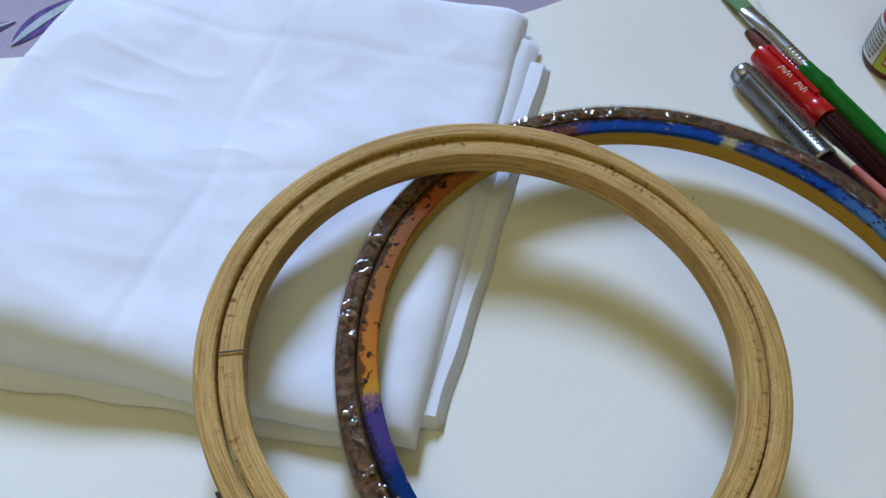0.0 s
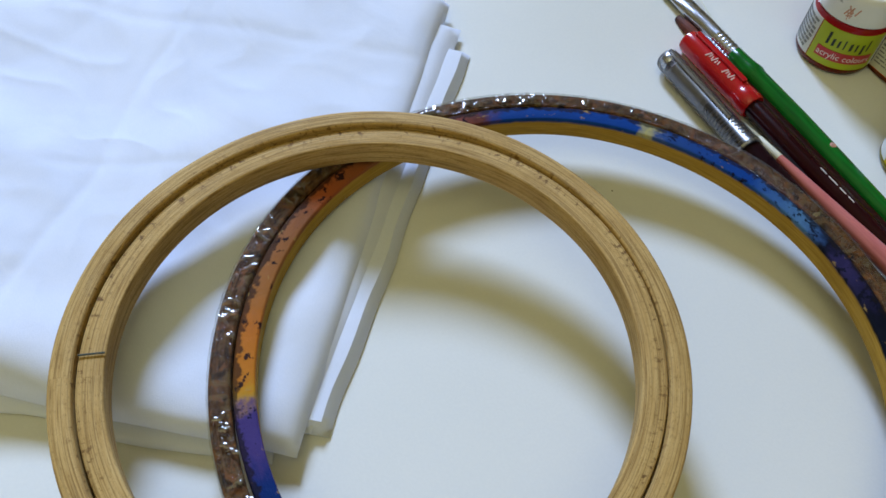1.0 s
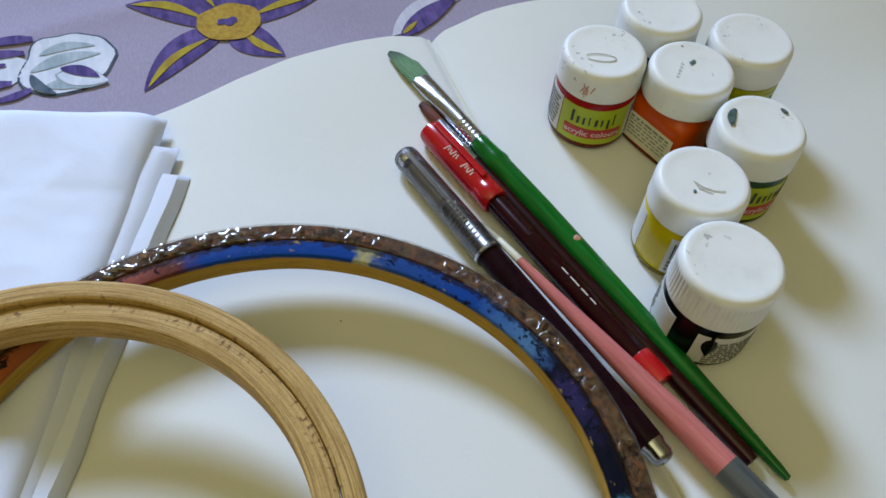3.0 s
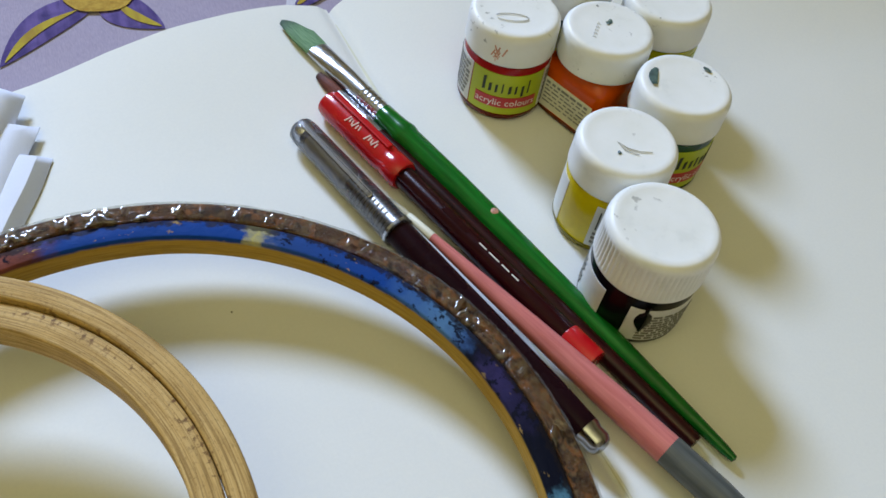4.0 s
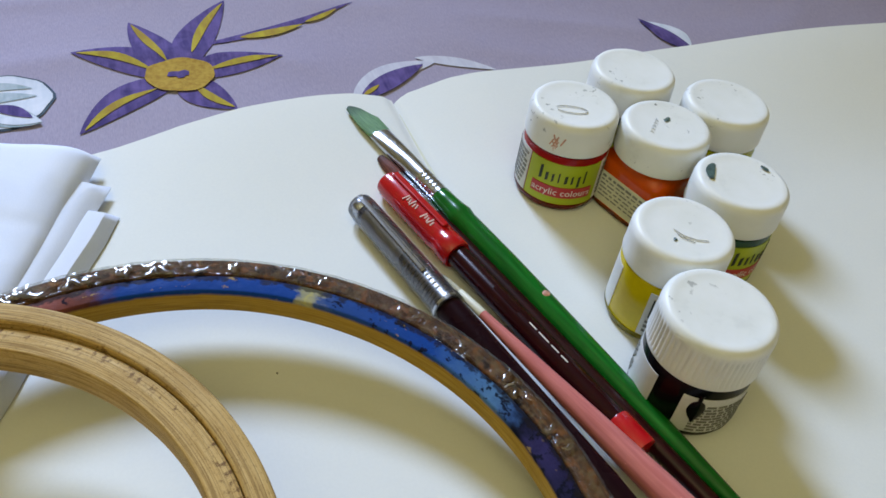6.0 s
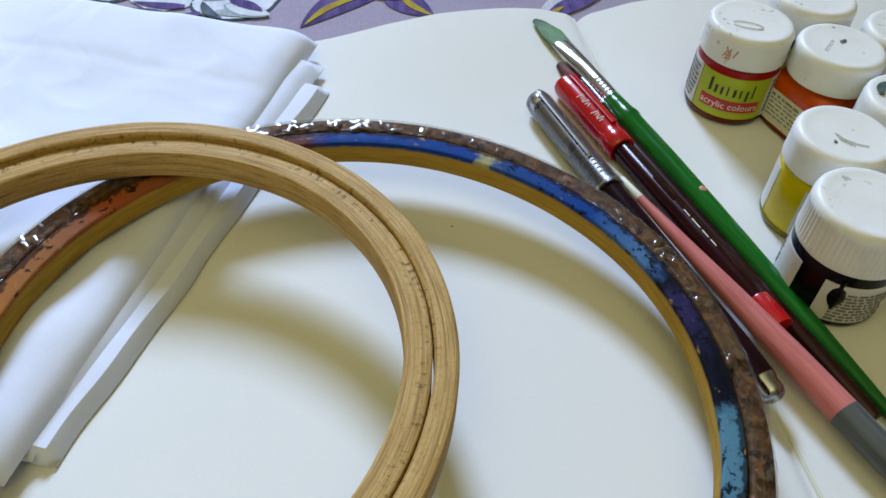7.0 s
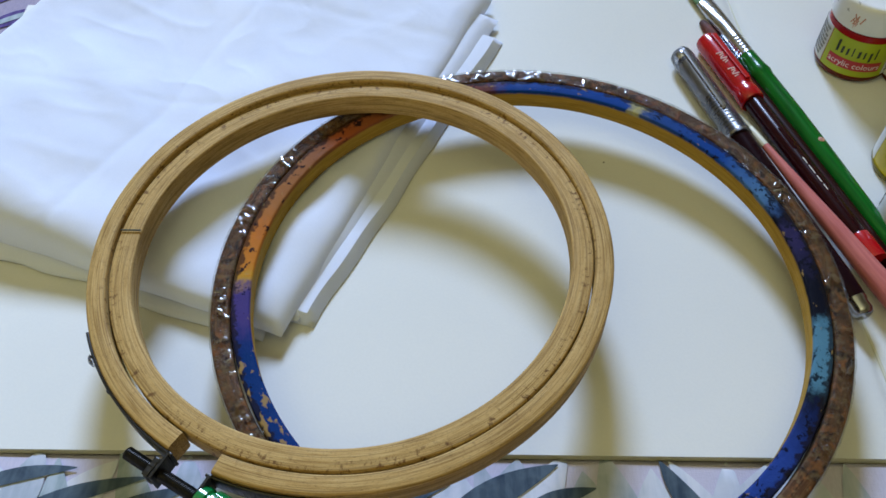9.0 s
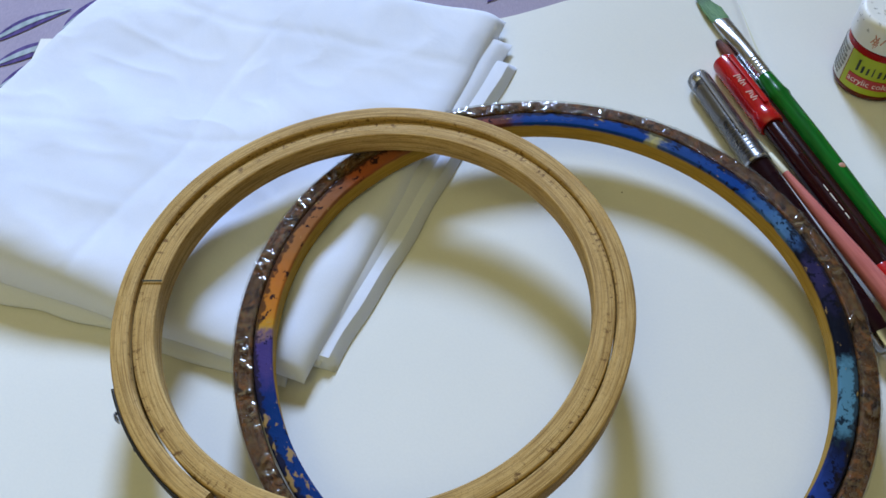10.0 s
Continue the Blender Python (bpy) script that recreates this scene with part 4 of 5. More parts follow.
def big_hoop():
    """An old hoop: its inner ring smeared with paint, its outer ring brown and wound in clear tape."""
    t = thing("embroidery_hoop", "large worn wooden embroidery hoop smeared with blue and orange paint", "embroidery hoop", "embroidery hoops", at=hoop_pose((0.0915, 0.0134, 0.0218), 0.0030, -0.0080) @ Matrix.Scale(0.958, 4))
    part("inner_ring", lathed("inner_ring", rounded_profile(0.1030, 0.1098, -0.0094, 0.0, 0.0008), 200, ring=True, wobble=wob(0.0003, 3)), HOOP_PAINT, t, "paint-smeared inner ring with an ochre inside")
    part("outer_ring", lathed("outer_ring", rounded_profile(0.1104, 0.1172, -0.0094, -0.0002, 0.0012), 200, ring=True, wobble=wob(0.0003, 12)), BROWN_WOOD, t, "dark brown aged outer ring")
    for a0, a1, sd in ((40, 128, 1), (128, 214, 2), (214, 250, 3), (318, 352, 4), (352, 400, 5)):
        prof = [(r, z + 0.0004 * max(0.0, 1 - ((r - 0.11365) / 0.0042) ** 2) * (z > 0)) for r, z in rounded_profile(0.1095, 0.1178, -0.0100, 0.0004, 0.0016, 5)]
        prof = prof[:6] + [(0.1155, 0.0008), (0.1136, 0.0009), (0.1117, 0.0008)] + prof[6:]
        v, f = lathe(prof, int((a1 - a0) * 2), arc=(a0, a1), ring=True)
        v = [(x * (1 + 0.0022 * noise.noise(Vector((x * 240, y * 240, z * 200 + sd)))), y * (1 + 0.0022 * noise.noise(Vector((x * 240, y * 240, z * 200 + sd)))), z + 0.00028 * noise.noise(Vector((x * 300, y * 300, sd)))) for x, y, z in v]
        f = [q for q in f if len(q) == 4]
        part("tape", mesh_of("tape", v, f), TAPE, t, "wrinkled clear adhesive tape")
    rnd = random.Random(17)
    spans = [(84, 124)] * 26 + [(90, 120)] * 13 + [(128, 172)] * 24 + [(172, 240)] * 20 + [(40, 92)] * 14 + [(320, 400)] * 16
    for a0, a1 in spans:
        a, r0 = rnd.uniform(a0, a1), rnd.uniform(0.1112, 0.1150)
        long, way, half = rnd.uniform(0.0022, 0.0065), rnd.uniform(-1.3, 1.3), rnd.uniform(0.0005, 0.0010) * (1.7 if a0 == 84 else 1.0)
        bend = rnd.uniform(-0.0012, 0.0012)
        v, f, n = [], [], 10
        for i in range(n + 1):
            q = i / n - 0.5
            along, side = q * long, bend * (1 - 4 * q * q) + 0.0003 * math.sin(q * 11 + a)
            dr, dt = along * math.cos(way) - side * math.sin(way), along * math.sin(way) + side * math.cos(way)
            wide = half * (1 - 4 * q * q) ** 0.5 + 0.00003
            for k in range(5):
                o = (k - 2) / 2 * wide
                r = min(0.1170, max(0.1100, r0 + dr - o * math.sin(way)))
                an = radians(a) + (dt + o * math.cos(way)) / r0
                v.append((r * math.cos(an), r * math.sin(an), 0.0010 + 0.24 * wide * (1 - ((k - 2) / 2) ** 2)))
        for i in range(n):
            for k in range(4):
                q = i * 5 + k
                f.append((q, q + 1, q + 6, q + 5))
        part("tape_crease", mesh_of("tape_crease", v, f), CREASE, t, "raised crease of clear tape")
    return t


big_hoop()
small_hoop()


# ---------------------------------------------------------------- paint bottles
def curved_label(name, r, a0, a1, z0, z1, segs=18, slant=0.0):
    """A thin strip wound on a bottle of radius r."""
    v, f = [], []
    for i in range(segs + 1):
        a = radians(a0 + (a1 - a0) * i / segs)
        dz = slant * (i / segs - 0.5)
        for rr, z in ((r, z0), (r + 0.00022, z0), (r + 0.00022, z1), (r, z1)):
            v.append((rr * math.cos(a), rr * math.sin(a), z + dz))
    for i in range(segs):
        for k in range(4):
            m = (k + 1) % 4
            f.append((i * 4 + k, i * 4 + m, i * 4 + 4 + m, i * 4 + 4 + k))
    f += [(0, 1, 2, 3), tuple(segs * 4 + k for k in (3, 2, 1, 0))]
    return mesh_of(name, v, f)


def wound_text(name, text, size, r, a_mid, z, shear=0.0):
    """Letters bent round a bottle of radius r."""
    cu = bpy.data.curves.new(name, "FONT")
    cu.body, cu.size, cu.align_x, cu.align_y, cu.shear, cu.resolution_u = text, size, "CENTER", "CENTER", shear, 2
    tmp = new(name, cu)
    me = bpy.data.meshes.new_from_object(tmp.evaluated_get(bpy.context.evaluated_depsgraph_get()))
    bpy.data.objects.remove(tmp)
    bpy.data.curves.remove(cu)
    for v in me.vertices:
        a = radians(a_mid) + v.co.x / r
        v.co = Vector((r * math.cos(a), r * math.sin(a), z + v.co.y))
    me.name = name
    return me


def text_rows(parent, r, a0, a1, z0, z1, rows, mat, seed, name="print_line"):
    rnd = random.Random(seed)
    for k in range(rows):
        z = z1 - (z1 - z0) * (k + 0.5) / rows
        a = a0
        while a < a1 - 4:
            w = min(rnd.uniform(3, 11), a1 - a)
            part(name, curved_label(name, r, a, a + w, z - (z1 - z0) / rows * 0.24, z + (z1 - z0) / rows * 0.24, 3), mat, parent)
            a += w + rnd.uniform(1.5, 3)


CAP_Z0, TOP_Z, RIB_Z0 = 0.0262, 0.0395, 0.0232
CAP_R, BODY_R = 0.0172, 0.0168


def cap_mesh(ribbed):
    segs, low = (192, RIB_Z0) if ribbed else (64, CAP_Z0)
    prof = [(0.0, TOP_Z - 0.0006), (0.0105, TOP_Z - 0.0005), (0.0135, TOP_Z - 0.0003), (CAP_R - 0.0022, TOP_Z), (CAP_R - 0.0011, TOP_Z - 0.0005), (CAP_R - 0.0003, TOP_Z - 0.0016), (CAP_R, TOP_Z - 0.0030),
            (CAP_R, TOP_Z - 0.0046), (CAP_R + 0.0001, low + 0.0022), (CAP_R + 0.0002, low + 0.0010), (CAP_R, low), (CAP_R - 0.0020, low)]
    v, f = lathe(prof, segs)
    if ribbed:
        n = len(prof)
        for i in range(segs):
            if i % 3 == 0:
                for k in range(7, n - 3):
                    x, y, z = v[i * n + k]
                    v[i * n + k] = (x * 0.972, y * 0.972, z)
    return mesh_of("cap", v, f)


def square_body(half, rad, z_top):
    """A bottle with a rounded-square plan and sloping shoulders."""
    n, rows = 48, [(0.0, 0.0), (0.90, 0.0), (0.985, 0.0007), (1.0, 0.0020), (1.0, z_top - 0.0075), (0.985, z_top - 0.0060), (0.93, z_top - 0.0046), (0.78, z_top - 0.0022), (0.74, z_top - 0.0012), (0.74, z_top + 0.002)]
    v, f = [], []
    for k, z in rows:
        for i in range(n):
            a = 2 * math.pi * i / n
            c, s = math.cos(a), math.sin(a)
            sup = (abs(c) ** 5 + abs(s) ** 5) ** (-1 / 5)
            mixr = half * (sup if k > 0.8 else sup * 0.4 + 0.62)
            v.append((mixr * k * c, mixr * k * s, z))
    for j in range(len(rows) - 1):
        for i in range(n):
            f.append((j * n + i, j * n + (i + 1) % n, (j + 1) * n + (i + 1) % n, (j + 1) * n + i))
    return mesh_of("bottle", v, f)


ROUND_BODY = [(0.0, 0.0), (BODY_R - 0.0024, 0.0), (BODY_R - 0.0008, 0.0005), (BODY_R, 0.0022), (BODY_R, CAP_Z0 - 0.0030), (BODY_R - 0.0004, CAP_Z0 - 0.0014), (BODY_R - 0.0022, CAP_Z0 - 0.0002), (BODY_R - 0.0026, CAP_Z0 + 0.002)]
CAP_PLAIN, CAP_RIBBED = cap_mesh(False), cap_mesh(True)


def jar(label, x, y, turn, paint, ribbed=False, square=False, top_scale=1.0, wide=1.0):
    t = thing("paint_bottle", label, "paint bottle", "paint bottles on the page", at=pose(x, y, page_z(x, y) + 0.0003, 0, 0, turn))
    t.scale = (wide, wide, top_scale)
    body = part("bottle", square_body(0.0158, 0.004, CAP_Z0 + 0.0008) if square else lathed("bottle", ROUND_BODY, 64), PAINTS[paint], t, paint.replace("_", " ") + " acrylic paint behind clear plastic")
    if square:
        part("base", square_body(0.0160, 0.004, 0.0118), BASES[paint], t, "thick base in a darker tone of the paint", Matrix.Diagonal((1, 1, 0.36, 1)))
    else:
        part("base", lathed("base", [(0.0, -0.0001), (BODY_R - 0.0020, -0.0001), (BODY_R - 0.0004, 0.0003), (BODY_R + 0.00028, 0.0018), (BODY_R + 0.00026, 0.0027), (BODY_R - 0.0004, 0.0029)], 64), BASES[paint], t, "thick base in a darker tone of the paint")
    cap = part("cap", CAP_RIBBED if ribbed else CAP_PLAIN, CAP, t, "white ribbed screw cap" if ribbed else "white plastic screw cap with paint specks")
    return t, body, cap


def brand_label(body, a_mid, dim=False):
    """A lime label: a dark scrawl stands for the maker's mark, over a crimson band with the words on it."""
    part("label", curved_label("label", BODY_R, a_mid - 52, a_mid + 52, 0.0032, 0.0222, 30), LABEL_LIME, body, "lime paper label with a crimson band")
    r = BODY_R + 0.00030
    part("label_band", curved_label("label_band", r, a_mid - 42, a_mid + 42, 0.0066, 0.0116, 26), LABEL_RED, body, "crimson printed band")
    part("lettering", wound_text("lettering", "acrylic colours", 0.0042, r + 0.0003, a_mid, 0.0090), WHITE_INK, body, "white words reading acrylic colours")
    # the maker's mark as plain slanted strokes
    for k, (w, z0, z1) in enumerate(((6, 0.0138, 0.0198), (6, 0.0138, 0.0174), (5, 0.0138, 0.0173), (3, 0.0138, 0.0182), (6, 0.0138, 0.0173), (4, 0.0138, 0.0173), (5, 0.0124, 0.0173), (3, 0.0138, 0.0196))):
        a = a_mid - 34 + k * 8.6
        part("mark_stroke", curved_label("mark_stroke", r, a, a + w * 0.62, z0, z1, 3, 0.0005), INK, body)
    for s in (-1, 1):
        part("side_label", curved_label("side_label", BODY_R, a_mid + s * 54 if s > 0 else a_mid - 118, a_mid + 118 if s > 0 else a_mid - 54, 0.0032, 0.0222, 20), LABEL_WHITE, body, "white small-print label")
        text_rows(body, r, (a_mid + 58) if s > 0 else (a_mid - 112), (a_mid + 112) if s > 0 else (a_mid - 58), 0.0046, 0.0210, 8, GREY_INK, 31 + s)


def smear(parent, name, mat, pts, z, width):
    """A dried streak of paint on a flat top."""
    v, f = [], []
    n = len(pts)
    for i, (x, y) in enumerate(pts):
        a, b = Vector(pts[max(0, i - 1)]), Vector(pts[min(n - 1, i + 1)])
        d = (b - a).normalized()
        s = Vector((-d.y, d.x)) * width * (0.3 + 0.7 * math.sin(math.pi * (i + 0.5) / n))
        for k in (-1, 0, 1):
            v.append((x + s.x * k, y + s.y * k, z + (0.0003 if k == 0 else 0.0)))
    for i in range(n - 1):
        for k in range(2):
            q = i * 3 + k
            f.append((q, q + 1, q + 4, q + 3))
    return part(name, mesh_of(name, v, f), mat, parent)


def bottles():
    # turn: the label's middle faces this way
    t, b, c = jar("round bottle of red acrylic paint with a lime label", 0.2562, 0.1620, -112, "red")
    brand_label(b, 0)
    rnd = random.Random(4)
    for k in range(11):
        a = radians(-30 + rnd.uniform(0, 17))
        h = rnd.uniform(0.0012, 0.0042)
        part("dried_paint", box_mesh("dried_paint", 0.0003, rnd.uniform(0.0003, 0.0007), h, 0.0001), RED_SMEAR, c, "streak of dried red paint", Matrix.Translation((CAP_R * math.cos(a), CAP_R * math.sin(a), 0.0312 + rnd.uniform(-0.002, 0.002))) @ pose(0, 0, 0, rnd.uniform(-35, 35), 0, math.degrees(a)))
    loop = [(0.0045 + 0.0022 * math.cos(radians(a)), -0.002 + 0.0062 * math.sin(radians(a))) for a in range(-60, 250, 22)]
    smear(c, "cap_scribble", GREY_SCRIBBLE, loop, TOP_Z - 0.0003, 0.00022)
    t, b, c = jar("square-shouldered bottle of orange acrylic paint with a cream label", 0.2868, 0.1447, -160, "orange", square=True)
    smear(c, "dried_paint", GREEN_SMEAR, [(-0.0040, -0.0030), (-0.0028, -0.0022), (-0.0018, -0.0024), (-0.0010, -0.0016)], TOP_Z - 0.0004, 0.0011)
    for k in range(5):
        smear(c, "cap_scribble", GREY_SCRIBBLE, [(0.001 + 0.0018 * k, -0.005 + 0.0010 * k), (0.0018 + 0.0018 * k, -0.0032 + 0.0010 * k), (0.0022 + 0.0018 * k, -0.0046 + 0.0010 * k)], TOP_Z - 0.0004, 0.0002)
    part("label", box_mesh("label", 0.0003, 0.0250, 0.0140, 0.0001), LABEL_CREAM, b, "cream small-print label", Matrix.Translation((0.0159, 0, 0.0096)))
    rnd = random.Random(8)
    for k in range(6):
        y = -0.0100
        while y < 0.0090:
            w = rnd.uniform(0.0012, 0.0038)
            part("print_line", box_mesh("print_line", 0.0002, w, 0.0005 if k else 0.0010), GREY_INK, b, "", Matrix.Translation((0.01612, y + w / 2, 0.0148 - k * 0.0018)))
            y += w + rnd.uniform(0.0005, 0.0012)
    part("label", box_mesh("label", 0.0250, 0.0003, 0.0140, 0.0001), LABEL_CREAM, b, "cream small-print label", Matrix.Translation((0, -0.0159, 0.0096)))
    t, b, c = jar("round bottle of green acrylic paint with a dribbled rim", 0.2977, 0.1094, -85, "dark_green")
    brand_label(b, 12)
    smear(c, "dried_paint", GREEN_SMEAR, [(0.0118 * math.cos(radians(a)), 0.0118 * math.sin(radians(a))) for a in (252, 243, 234, 225, 216, 207)], TOP_Z + 0.0001, 0.0017)
    smear(c, "dried_paint", GREEN_SMEAR, [(0.0128 * math.cos(radians(a)), 0.0128 * math.sin(radians(a))) for a in (112, 107, 102, 97)], TOP_Z + 0.0001, 0.0009)
    t, b, c = jar("round bottle of yellow acrylic paint with a white label", 0.2627, 0.0908, -140, "yellow")
    smear(c, "cap_scribble", GREY_SCRIBBLE, [(0.0010, 0.0085), (0.0030, 0.0050), (0.0038, 0.0010), (0.0030, -0.0030), (0.0050, 0.0005), (0.0046, 0.0052)], TOP_Z - 0.0003, 0.00022)
    smear(c, "dried_paint", GREEN_SMEAR, [(0.0066, -0.0012), (0.0072, -0.0006), (0.0079, -0.0008)], TOP_Z - 0.0003, 0.0007)
    for a0, a1 in ((0, 70), (-112, -47)):
        part("label", curved_label("label", BODY_R, a0, a1, 0.0032, 0.0226), LABEL_WHITE, b, "white small-print label")
        if a0 >= 0:
            for k in range(9):
                part("barcode_bar", curved_label("barcode_bar", BODY_R + 0.0003, a0 + 6 + k * 3.6, a0 + 7.6 + k * 3.6, 0.0120, 0.0205, 2), INK, b)
            text_rows(b, BODY_R + 0.0003, a0 + 5, a1 - 5, 0.0046, 0.0110, 3, GREY_INK, 77)
    t, b, c = jar("round bottle of black acrylic paint with a ribbed cap", 0.2542, 0.0556, -125, "black", ribbed=True, top_scale=1.03, wide=1.035)
    part("label", curved_label("label", BODY_R, -10, 74, 0.0022, 0.0186, 24), LABEL_WHITE, b, "white small-print label")
    text_rows(b, BODY_R + 0.0003, 6, 70, 0.0034, 0.0160, 9, GREY_INK, 5)
    part("label", curved_label("label", BODY_R, -128, -40, 0.0022, 0.0186, 24), LABEL_WHITE, b, "white small-print label")
    text_rows(b, BODY_R + 0.0003, -120, -84, 0.0040, 0.0170, 7, GREY_INK, 6)
    # a drip of paint: a narrow neck that swells into a drop
    v, f = [], []
    for k in range(13):
        q = k / 12
        w = 2.2 + 6.5 * math.sin(math.pi * min(1.0, q ** 1.3)) ** 1.2 if q > 0.25 else 2.6 - 1.2 * q
        w = max(w if q < 0.97 else 0.8, 0.8)
        for i in range(7):
            o = (i - 3) / 3
            an, r = radians(7 + w * o), BODY_R + 0.0003 + 0.0011 * (1 - o * o) * (0.4 + 0.6 * q)
            v.append((r * math.cos(an), r * math.sin(an), 0.0205 - 0.0118 * q))
    for k in range(12):
        for i in range(6):
            q = k * 7 + i
            f.append((q, q + 7, q + 8, q + 1))
    part("paint_drip", mesh_of("paint_drip", v, f), PAINTS["black"], b, "drip of black paint")
    t, b, c = jar("round bottle of acrylic paint with a lime label", 0.2905, 0.1795, -90, "teal")
    brand_label(b, 0)
    t, b, c = jar("round bottle of yellow-green acrylic paint", 0.3200, 0.1545, -92, "lime")
    brand_label(b, 0)


bottles()


# ---------------------------------------------------------------- pens and brushes
def flat_section(prof, squash, segs=20):
    """A lathe whose section is squashed in y by a factor that goes with the height."""
    v, f = lathe(prof, segs)
    return [(x, y * squash(z), z) for x, y, z in v], f


def green_brush():
    a, b = Vector((0.1862, 0.2180, 0.0062)), Vector((0.2540, -0.0062, 0.0030))
    L = (b - a).length
    t = thing("paint_brush", "flat paint brush with a green handle and steel ferrule", "paint brush", "brushes and pens", at=rod_pose(a, b, 0))

    def tip(z):
        return 0.28 + 0.72 * smooth01((z - 0.010) / 0.040)
    v, f = flat_section([(0.0, 0.0), (0.0022, 0.0), (0.0040, 0.0035), (0.0052, 0.010), (0.0050, 0.018), (0.0044, 0.024)], tip, 28)
    # slanted end of the hair
    v = [(x, y, z + (x * 1.1 if z < 0.004 else 0)) for x, y, z in v]
    part("bristles", mesh_of("bristles", v, f), GREEN_HAIR, t, "flat bristles stained green")
    rings = [(0.00410 + 0.00010 * math.sin(k * math.pi / 2), 0.0510 + 0.00055 * k) for k in range(21)]
    v, f = flat_section([(0.0046, 0.0185), (0.0048, 0.0190), (0.0047, 0.030), (0.0043, 0.042)] + rings + [(0.0042, 0.0632), (0.0030, 0.0634)], tip, 32)
    part("ferrule", mesh_of("ferrule", v, f), STEEL, t, "bright crimped steel ferrule")
    h = [(0.0, 0.0622), (0.0036, 0.0624), (0.0042, 0.0634), (0.0043, 0.068), (0.0047, 0.0735), (0.0052, 0.0765), (0.0050, 0.0780), (0.0047, 0.0795), (0.0048, 0.092), (0.0049, 0.105), (0.0046, 0.130), (0.0040, 0.160), (0.0032, 0.190), (0.0024, 0.215), (0.0017, L - 0.004), (0.0012, L), (0.0, L + 0.0004)]
    hd = part("handle", lathed("handle", h, 28), GREEN_WOOD, t, "glossy green lacquered handle")
    part("paint_spot", lathed("paint_spot", [(0.0, 0.0003), (0.0010, 0.0002), (0.0015, -0.0002)], 12), RED_SMEAR, hd, "fleck of dried red paint", Matrix.Translation((0.0006, 0.0047, 0.125)) @ pose(0, 0, 0, -90, 0, 0))


def maroon_brush():
    a, b = Vector((0.1885, 0.1875, 0.0034)), Vector((0.2456, 0.0020, 0.0030))
    L = (b - a).length
    t = thing("paint_brush", "thin paint brush with a dark maroon handle", "paint brush", "brushes and pens", at=rod_pose(a, b))
    part("bristles", lathed("bristles", [(0.0, 0.0), (0.0016, 0.001), (0.0024, 0.006), (0.0026, 0.012), (0.0022, 0.016)], 18), BROWN_HAIR, t, "brown paint-stained bristles")
    part("ferrule", lathed("ferrule", [(0.0023, 0.014), (0.0025, 0.0142), (0.0026, 0.030), (0.0028, 0.031), (0.0028, 0.033), (0.0026, 0.034), (0.0027, 0.040), (0.002, 0.0402)], 20), STEEL, t, "steel ferrule")
    part("handle", lathed("handle", [(0.0, 0.039), (0.0026, 0.0395), (0.0032, 0.055), (0.0033, 0.080), (0.0031, 0.130), (0.0029, L - 0.002), (0.0025, L - 0.0003), (0.0, L)], 20), MAROON_WOOD, t, "dark maroon lacquered handle")


def red_pen():
    a, b = Vector((0.1862, 0.1690, 0.0062)), Vector((0.2352, 0.0150, 0.0050))
    L = (b - a).length
    t = thing("ballpoint_pen", "ballpoint pen with a red cap and smoky red barrel", "pen", "brushes and pens", at=rod_pose(a, b))
    cap = part("cap", lathed("cap", [(0.0, 0.0), (0.0036, 0.0002), (0.0048, 0.0010), (0.0053, 0.0030), (0.0055, 0.0080), (0.0056, 0.0360), (0.0054, 0.0385), (0.0057, 0.0390), (0.0057, 0.0455), (0.0052, 0.0462), (0.0044, 0.0462)], 32), RED_PLASTIC, t, "glossy red plastic cap")
    part("clip", box_mesh("clip", 0.0026, 0.0014, 0.0330, 0.0005), RED_PLASTIC, cap, "", Matrix.Translation((0.0010, 0.0060, 0.0200)))
    for k in range(11):
        part("cap_mark", box_mesh("cap_mark", 0.0019 + 0.0012 * (k % 3 == 0), 0.0003, 0.00060, 0.0001), CAP_PRINT, cap, "", pose(0, 0, 0, 0, 0, 24) @ Matrix.Translation((0.0003 * (k % 2), 0.0056, 0.0160 + k * 0.0013 + (0.0035 if k > 5 else 0))) @ pose(0, 0, 0, 0, 18 * (k % 3 - 1), 0))
    bar = part("barrel", lathed("barrel", [(0.0040, 0.0440), (0.0043, 0.0450), (0.0043, 0.1270), (0.0044, 0.1280), (0.003, 0.1282)], 28), RED_INK_BARREL, t, "smoky dark red transparent barrel")
    for k, w in enumerate((0.0036, 0.0050, 0.0036, 0.0032)):
        part("barrel_print", box_mesh("barrel_print", 0.0004, 0.0002, w, 0.00005), WHITE_INK, bar, "", pose(0, 0, 0, 0, 0, 8) @ Matrix.Translation((0, 0.0043, 0.0860 + sum((0.0036, 0.0050, 0.0036, 0.0032)[:k]) + 0.0012 * k + w / 2)))
    part("barrel_print_box", box_mesh("barrel_print_box", 0.0018, 0.0002, 0.0130, 0.0001), RED_INK_BARREL, bar, "", pose(0, 0, 0, 0, 0, 8) @ Matrix.Translation((0, 0.0043, 0.0740)))
    part("end_plug", lathed("end_plug", [(0.0, 0.1276), (0.0046, 0.1278), (0.0048, 0.1284), (0.0048, 0.1390), (0.0046, 0.1400), (0.0, 0.1402)], 28), RED_PLASTIC, t, "red plastic end plug")


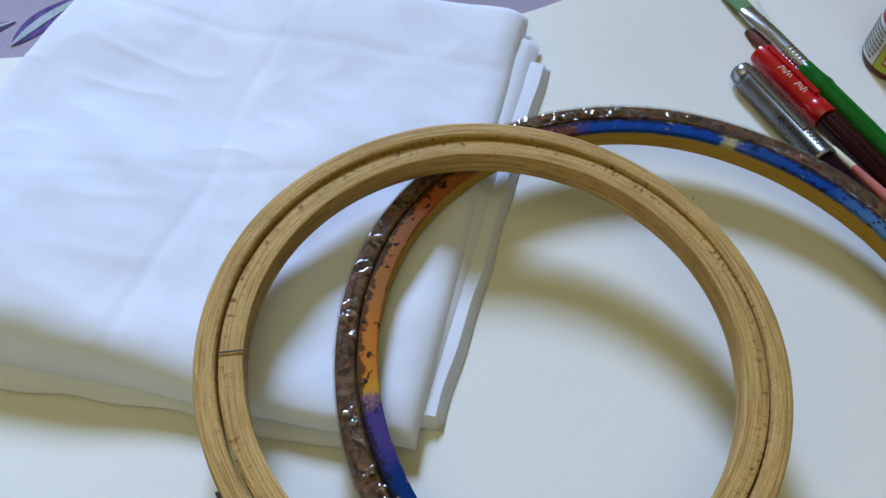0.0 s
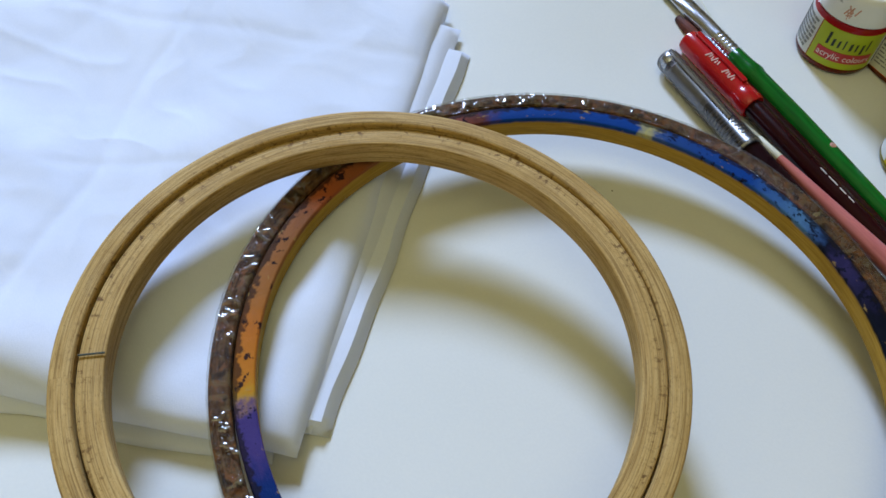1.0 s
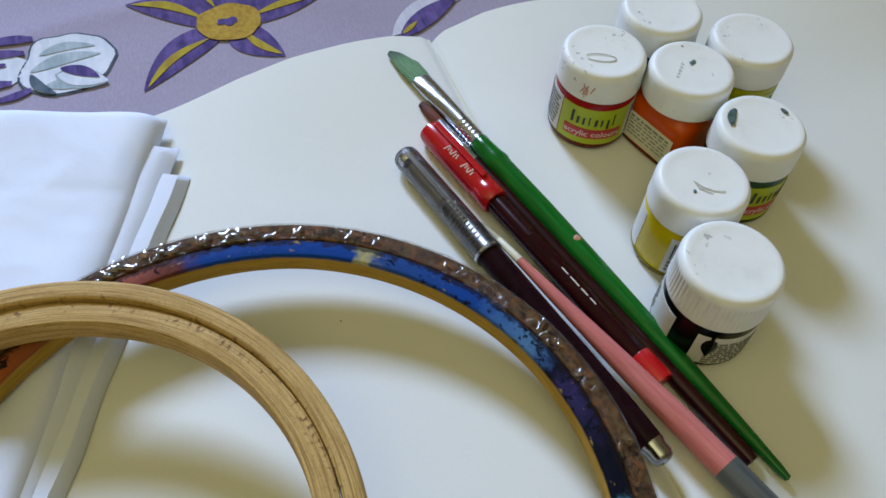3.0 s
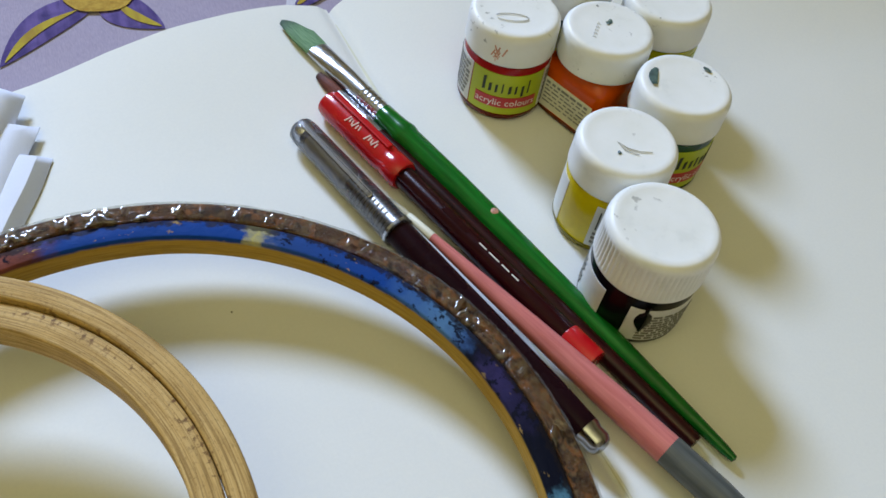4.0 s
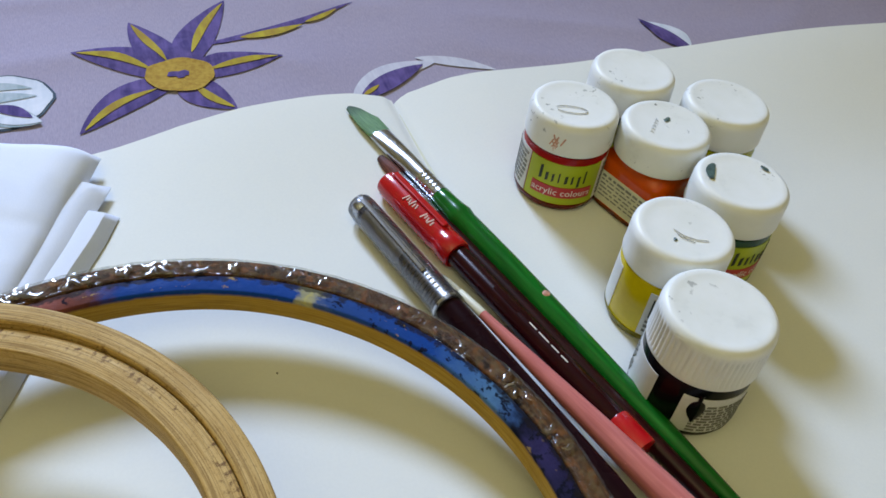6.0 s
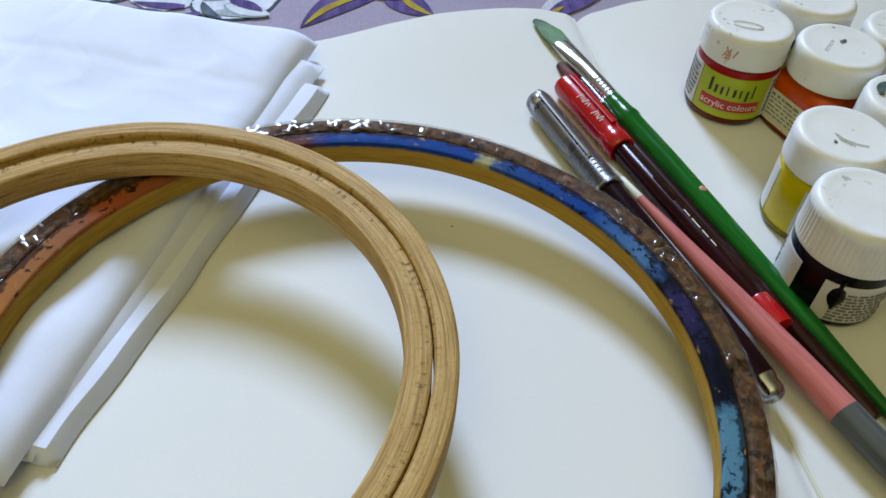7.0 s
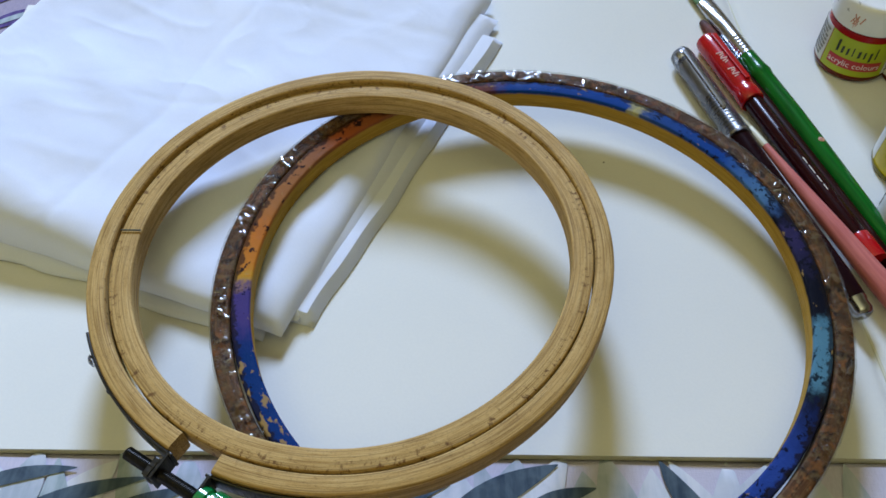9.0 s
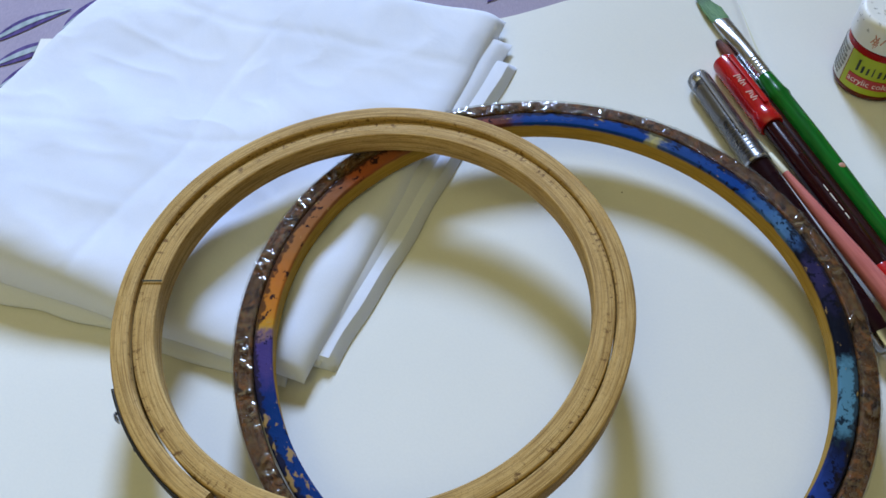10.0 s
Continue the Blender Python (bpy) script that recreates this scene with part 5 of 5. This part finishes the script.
def gel_pen():
    a, b = Vector((0.1722, 0.1580, 0.0064)), Vector((0.2170, 0.0095, 0.0054))
    L = (b - a).length
    t = thing("gel_pen", "gel pen with a clear cap and dark wine barrel", "pen", "brushes and pens", at=rod_pose(a, b))
    bar = part("barrel", lathed("barrel", [(0.0, 0.022), (0.0010, 0.0225), (0.0016, 0.028), (0.0036, 0.0345), (0.0044, 0.036), (0.0044, 0.0585), (0.0050, 0.0592), (0.0050, L - 0.0190), (0.0046, L - 0.0080), (0.0042, L - 0.007), (0.0, L - 0.0068)], 28), DARK_BARREL, t, "glossy dark wine barrel")
    for k in range(12):
        part("grip_ring", lathed("grip_ring", [(0.0045, -0.0005), (0.0048, -0.0002), (0.0048, 0.0002), (0.0045, 0.0005)], 20), GRIP, bar, "", Matrix.Translation((0, 0, 0.0375 + 0.0018 * k)))
    cap = part("cap", lathed("cap", [(0.0, 0.0), (0.0042, 0.0002), (0.0050, 0.0012), (0.0053, 0.0040), (0.0056, 0.0560), (0.0059, 0.0565), (0.0059, 0.0590), (0.0052, 0.0592)], 36), CLEAR_CAP, t, "clear smoky plastic cap")
    part("cap_plug", lathed("cap_plug", [(0.0, 0.0004), (0.0034, 0.0006), (0.0042, 0.0018), (0.0042, 0.0040), (0.0036, 0.0052), (0.0, 0.0056)], 24), STEEL, cap, "silver cap end")
    part("inner_tip", lathed("inner_tip", [(0.0, 0.008), (0.0040, 0.0082), (0.0046, 0.010), (0.0046, 0.030), (0.0016, 0.033), (0.0, 0.034)], 22), SMOKE, cap, "grey inner sleeve")
    for k in range(10):
        part("cap_mark", box_mesh("cap_mark", 0.0014, 0.0003, 0.0005, 0.0001), WHITE_INK, cap, "", pose(0, 0, 0, 0, 0, 14) @ Matrix.Translation((0, 0.0057, 0.0330 + 0.0022 * k)))
    part("seal_ring", lathed("seal_ring", [(0.0052, 0.0572), (0.00595, 0.0574), (0.00595, 0.0584), (0.0052, 0.0586)], 30), STEEL, cap, "silver rim")
    clip = part("clip", box_mesh("clip", 0.0020, 0.0010, 0.0420, 0.0004), CLEAR_CAP, cap, "clear plastic pocket clip", Matrix.Translation((-0.0012, 0.0060, 0.0230)))
    part("end_ring", lathed("end_ring", [(0.0046, L - 0.0075), (0.0046, L - 0.0068), (0.0040, L - 0.0050), (0.0041, L - 0.0024), (0.0034, L - 0.0008), (0.0020, L), (0.0, L + 0.0003)], 28), GREY_STEEL, t, "polished steel end")


def pink_brush():
    a, b = Vector((0.1905, 0.1160, 0.0080)), Vector((0.2440, -0.0265, 0.0085))
    L = (b - a).length
    t = thing("paint_brush", "slim paint brush with a pink handle dipped in grey", "paint brush", "brushes and pens", at=rod_pose(a, b))
    part("bristles", lathed("bristles", [(0.0, 0.0), (0.0006, 0.002), (0.0011, 0.008), (0.0010, 0.012)], 14), PALE_HAIR, t, "fine pale bristles")
    part("ferrule", lathed("ferrule", [(0.0011, 0.0105), (0.0013, 0.0108), (0.0017, 0.0225), (0.0012, 0.0230)], 18), LABEL_CREAM, t, "pale ferrule")
    part("handle", lathed("handle", [(0.0, 0.0215), (0.0016, 0.0220), (0.0024, 0.040), (0.0036, 0.070), (0.0046, 0.100), (0.0048, 0.1220), (0.0042, 0.1222)], 26), PINK_WOOD, t, "pink lacquered handle")
    part("handle_end", lathed("handle_end", [(0.0, 0.1219), (0.0049, 0.1220), (0.0048, 0.1400), (0.0040, L - 0.002), (0.0028, L), (0.0, L + 0.0003)], 26), GREY_WOOD, t, "grey dipped handle end")


green_brush()
maroon_brush()
red_pen()
gel_pen()
pink_brush()
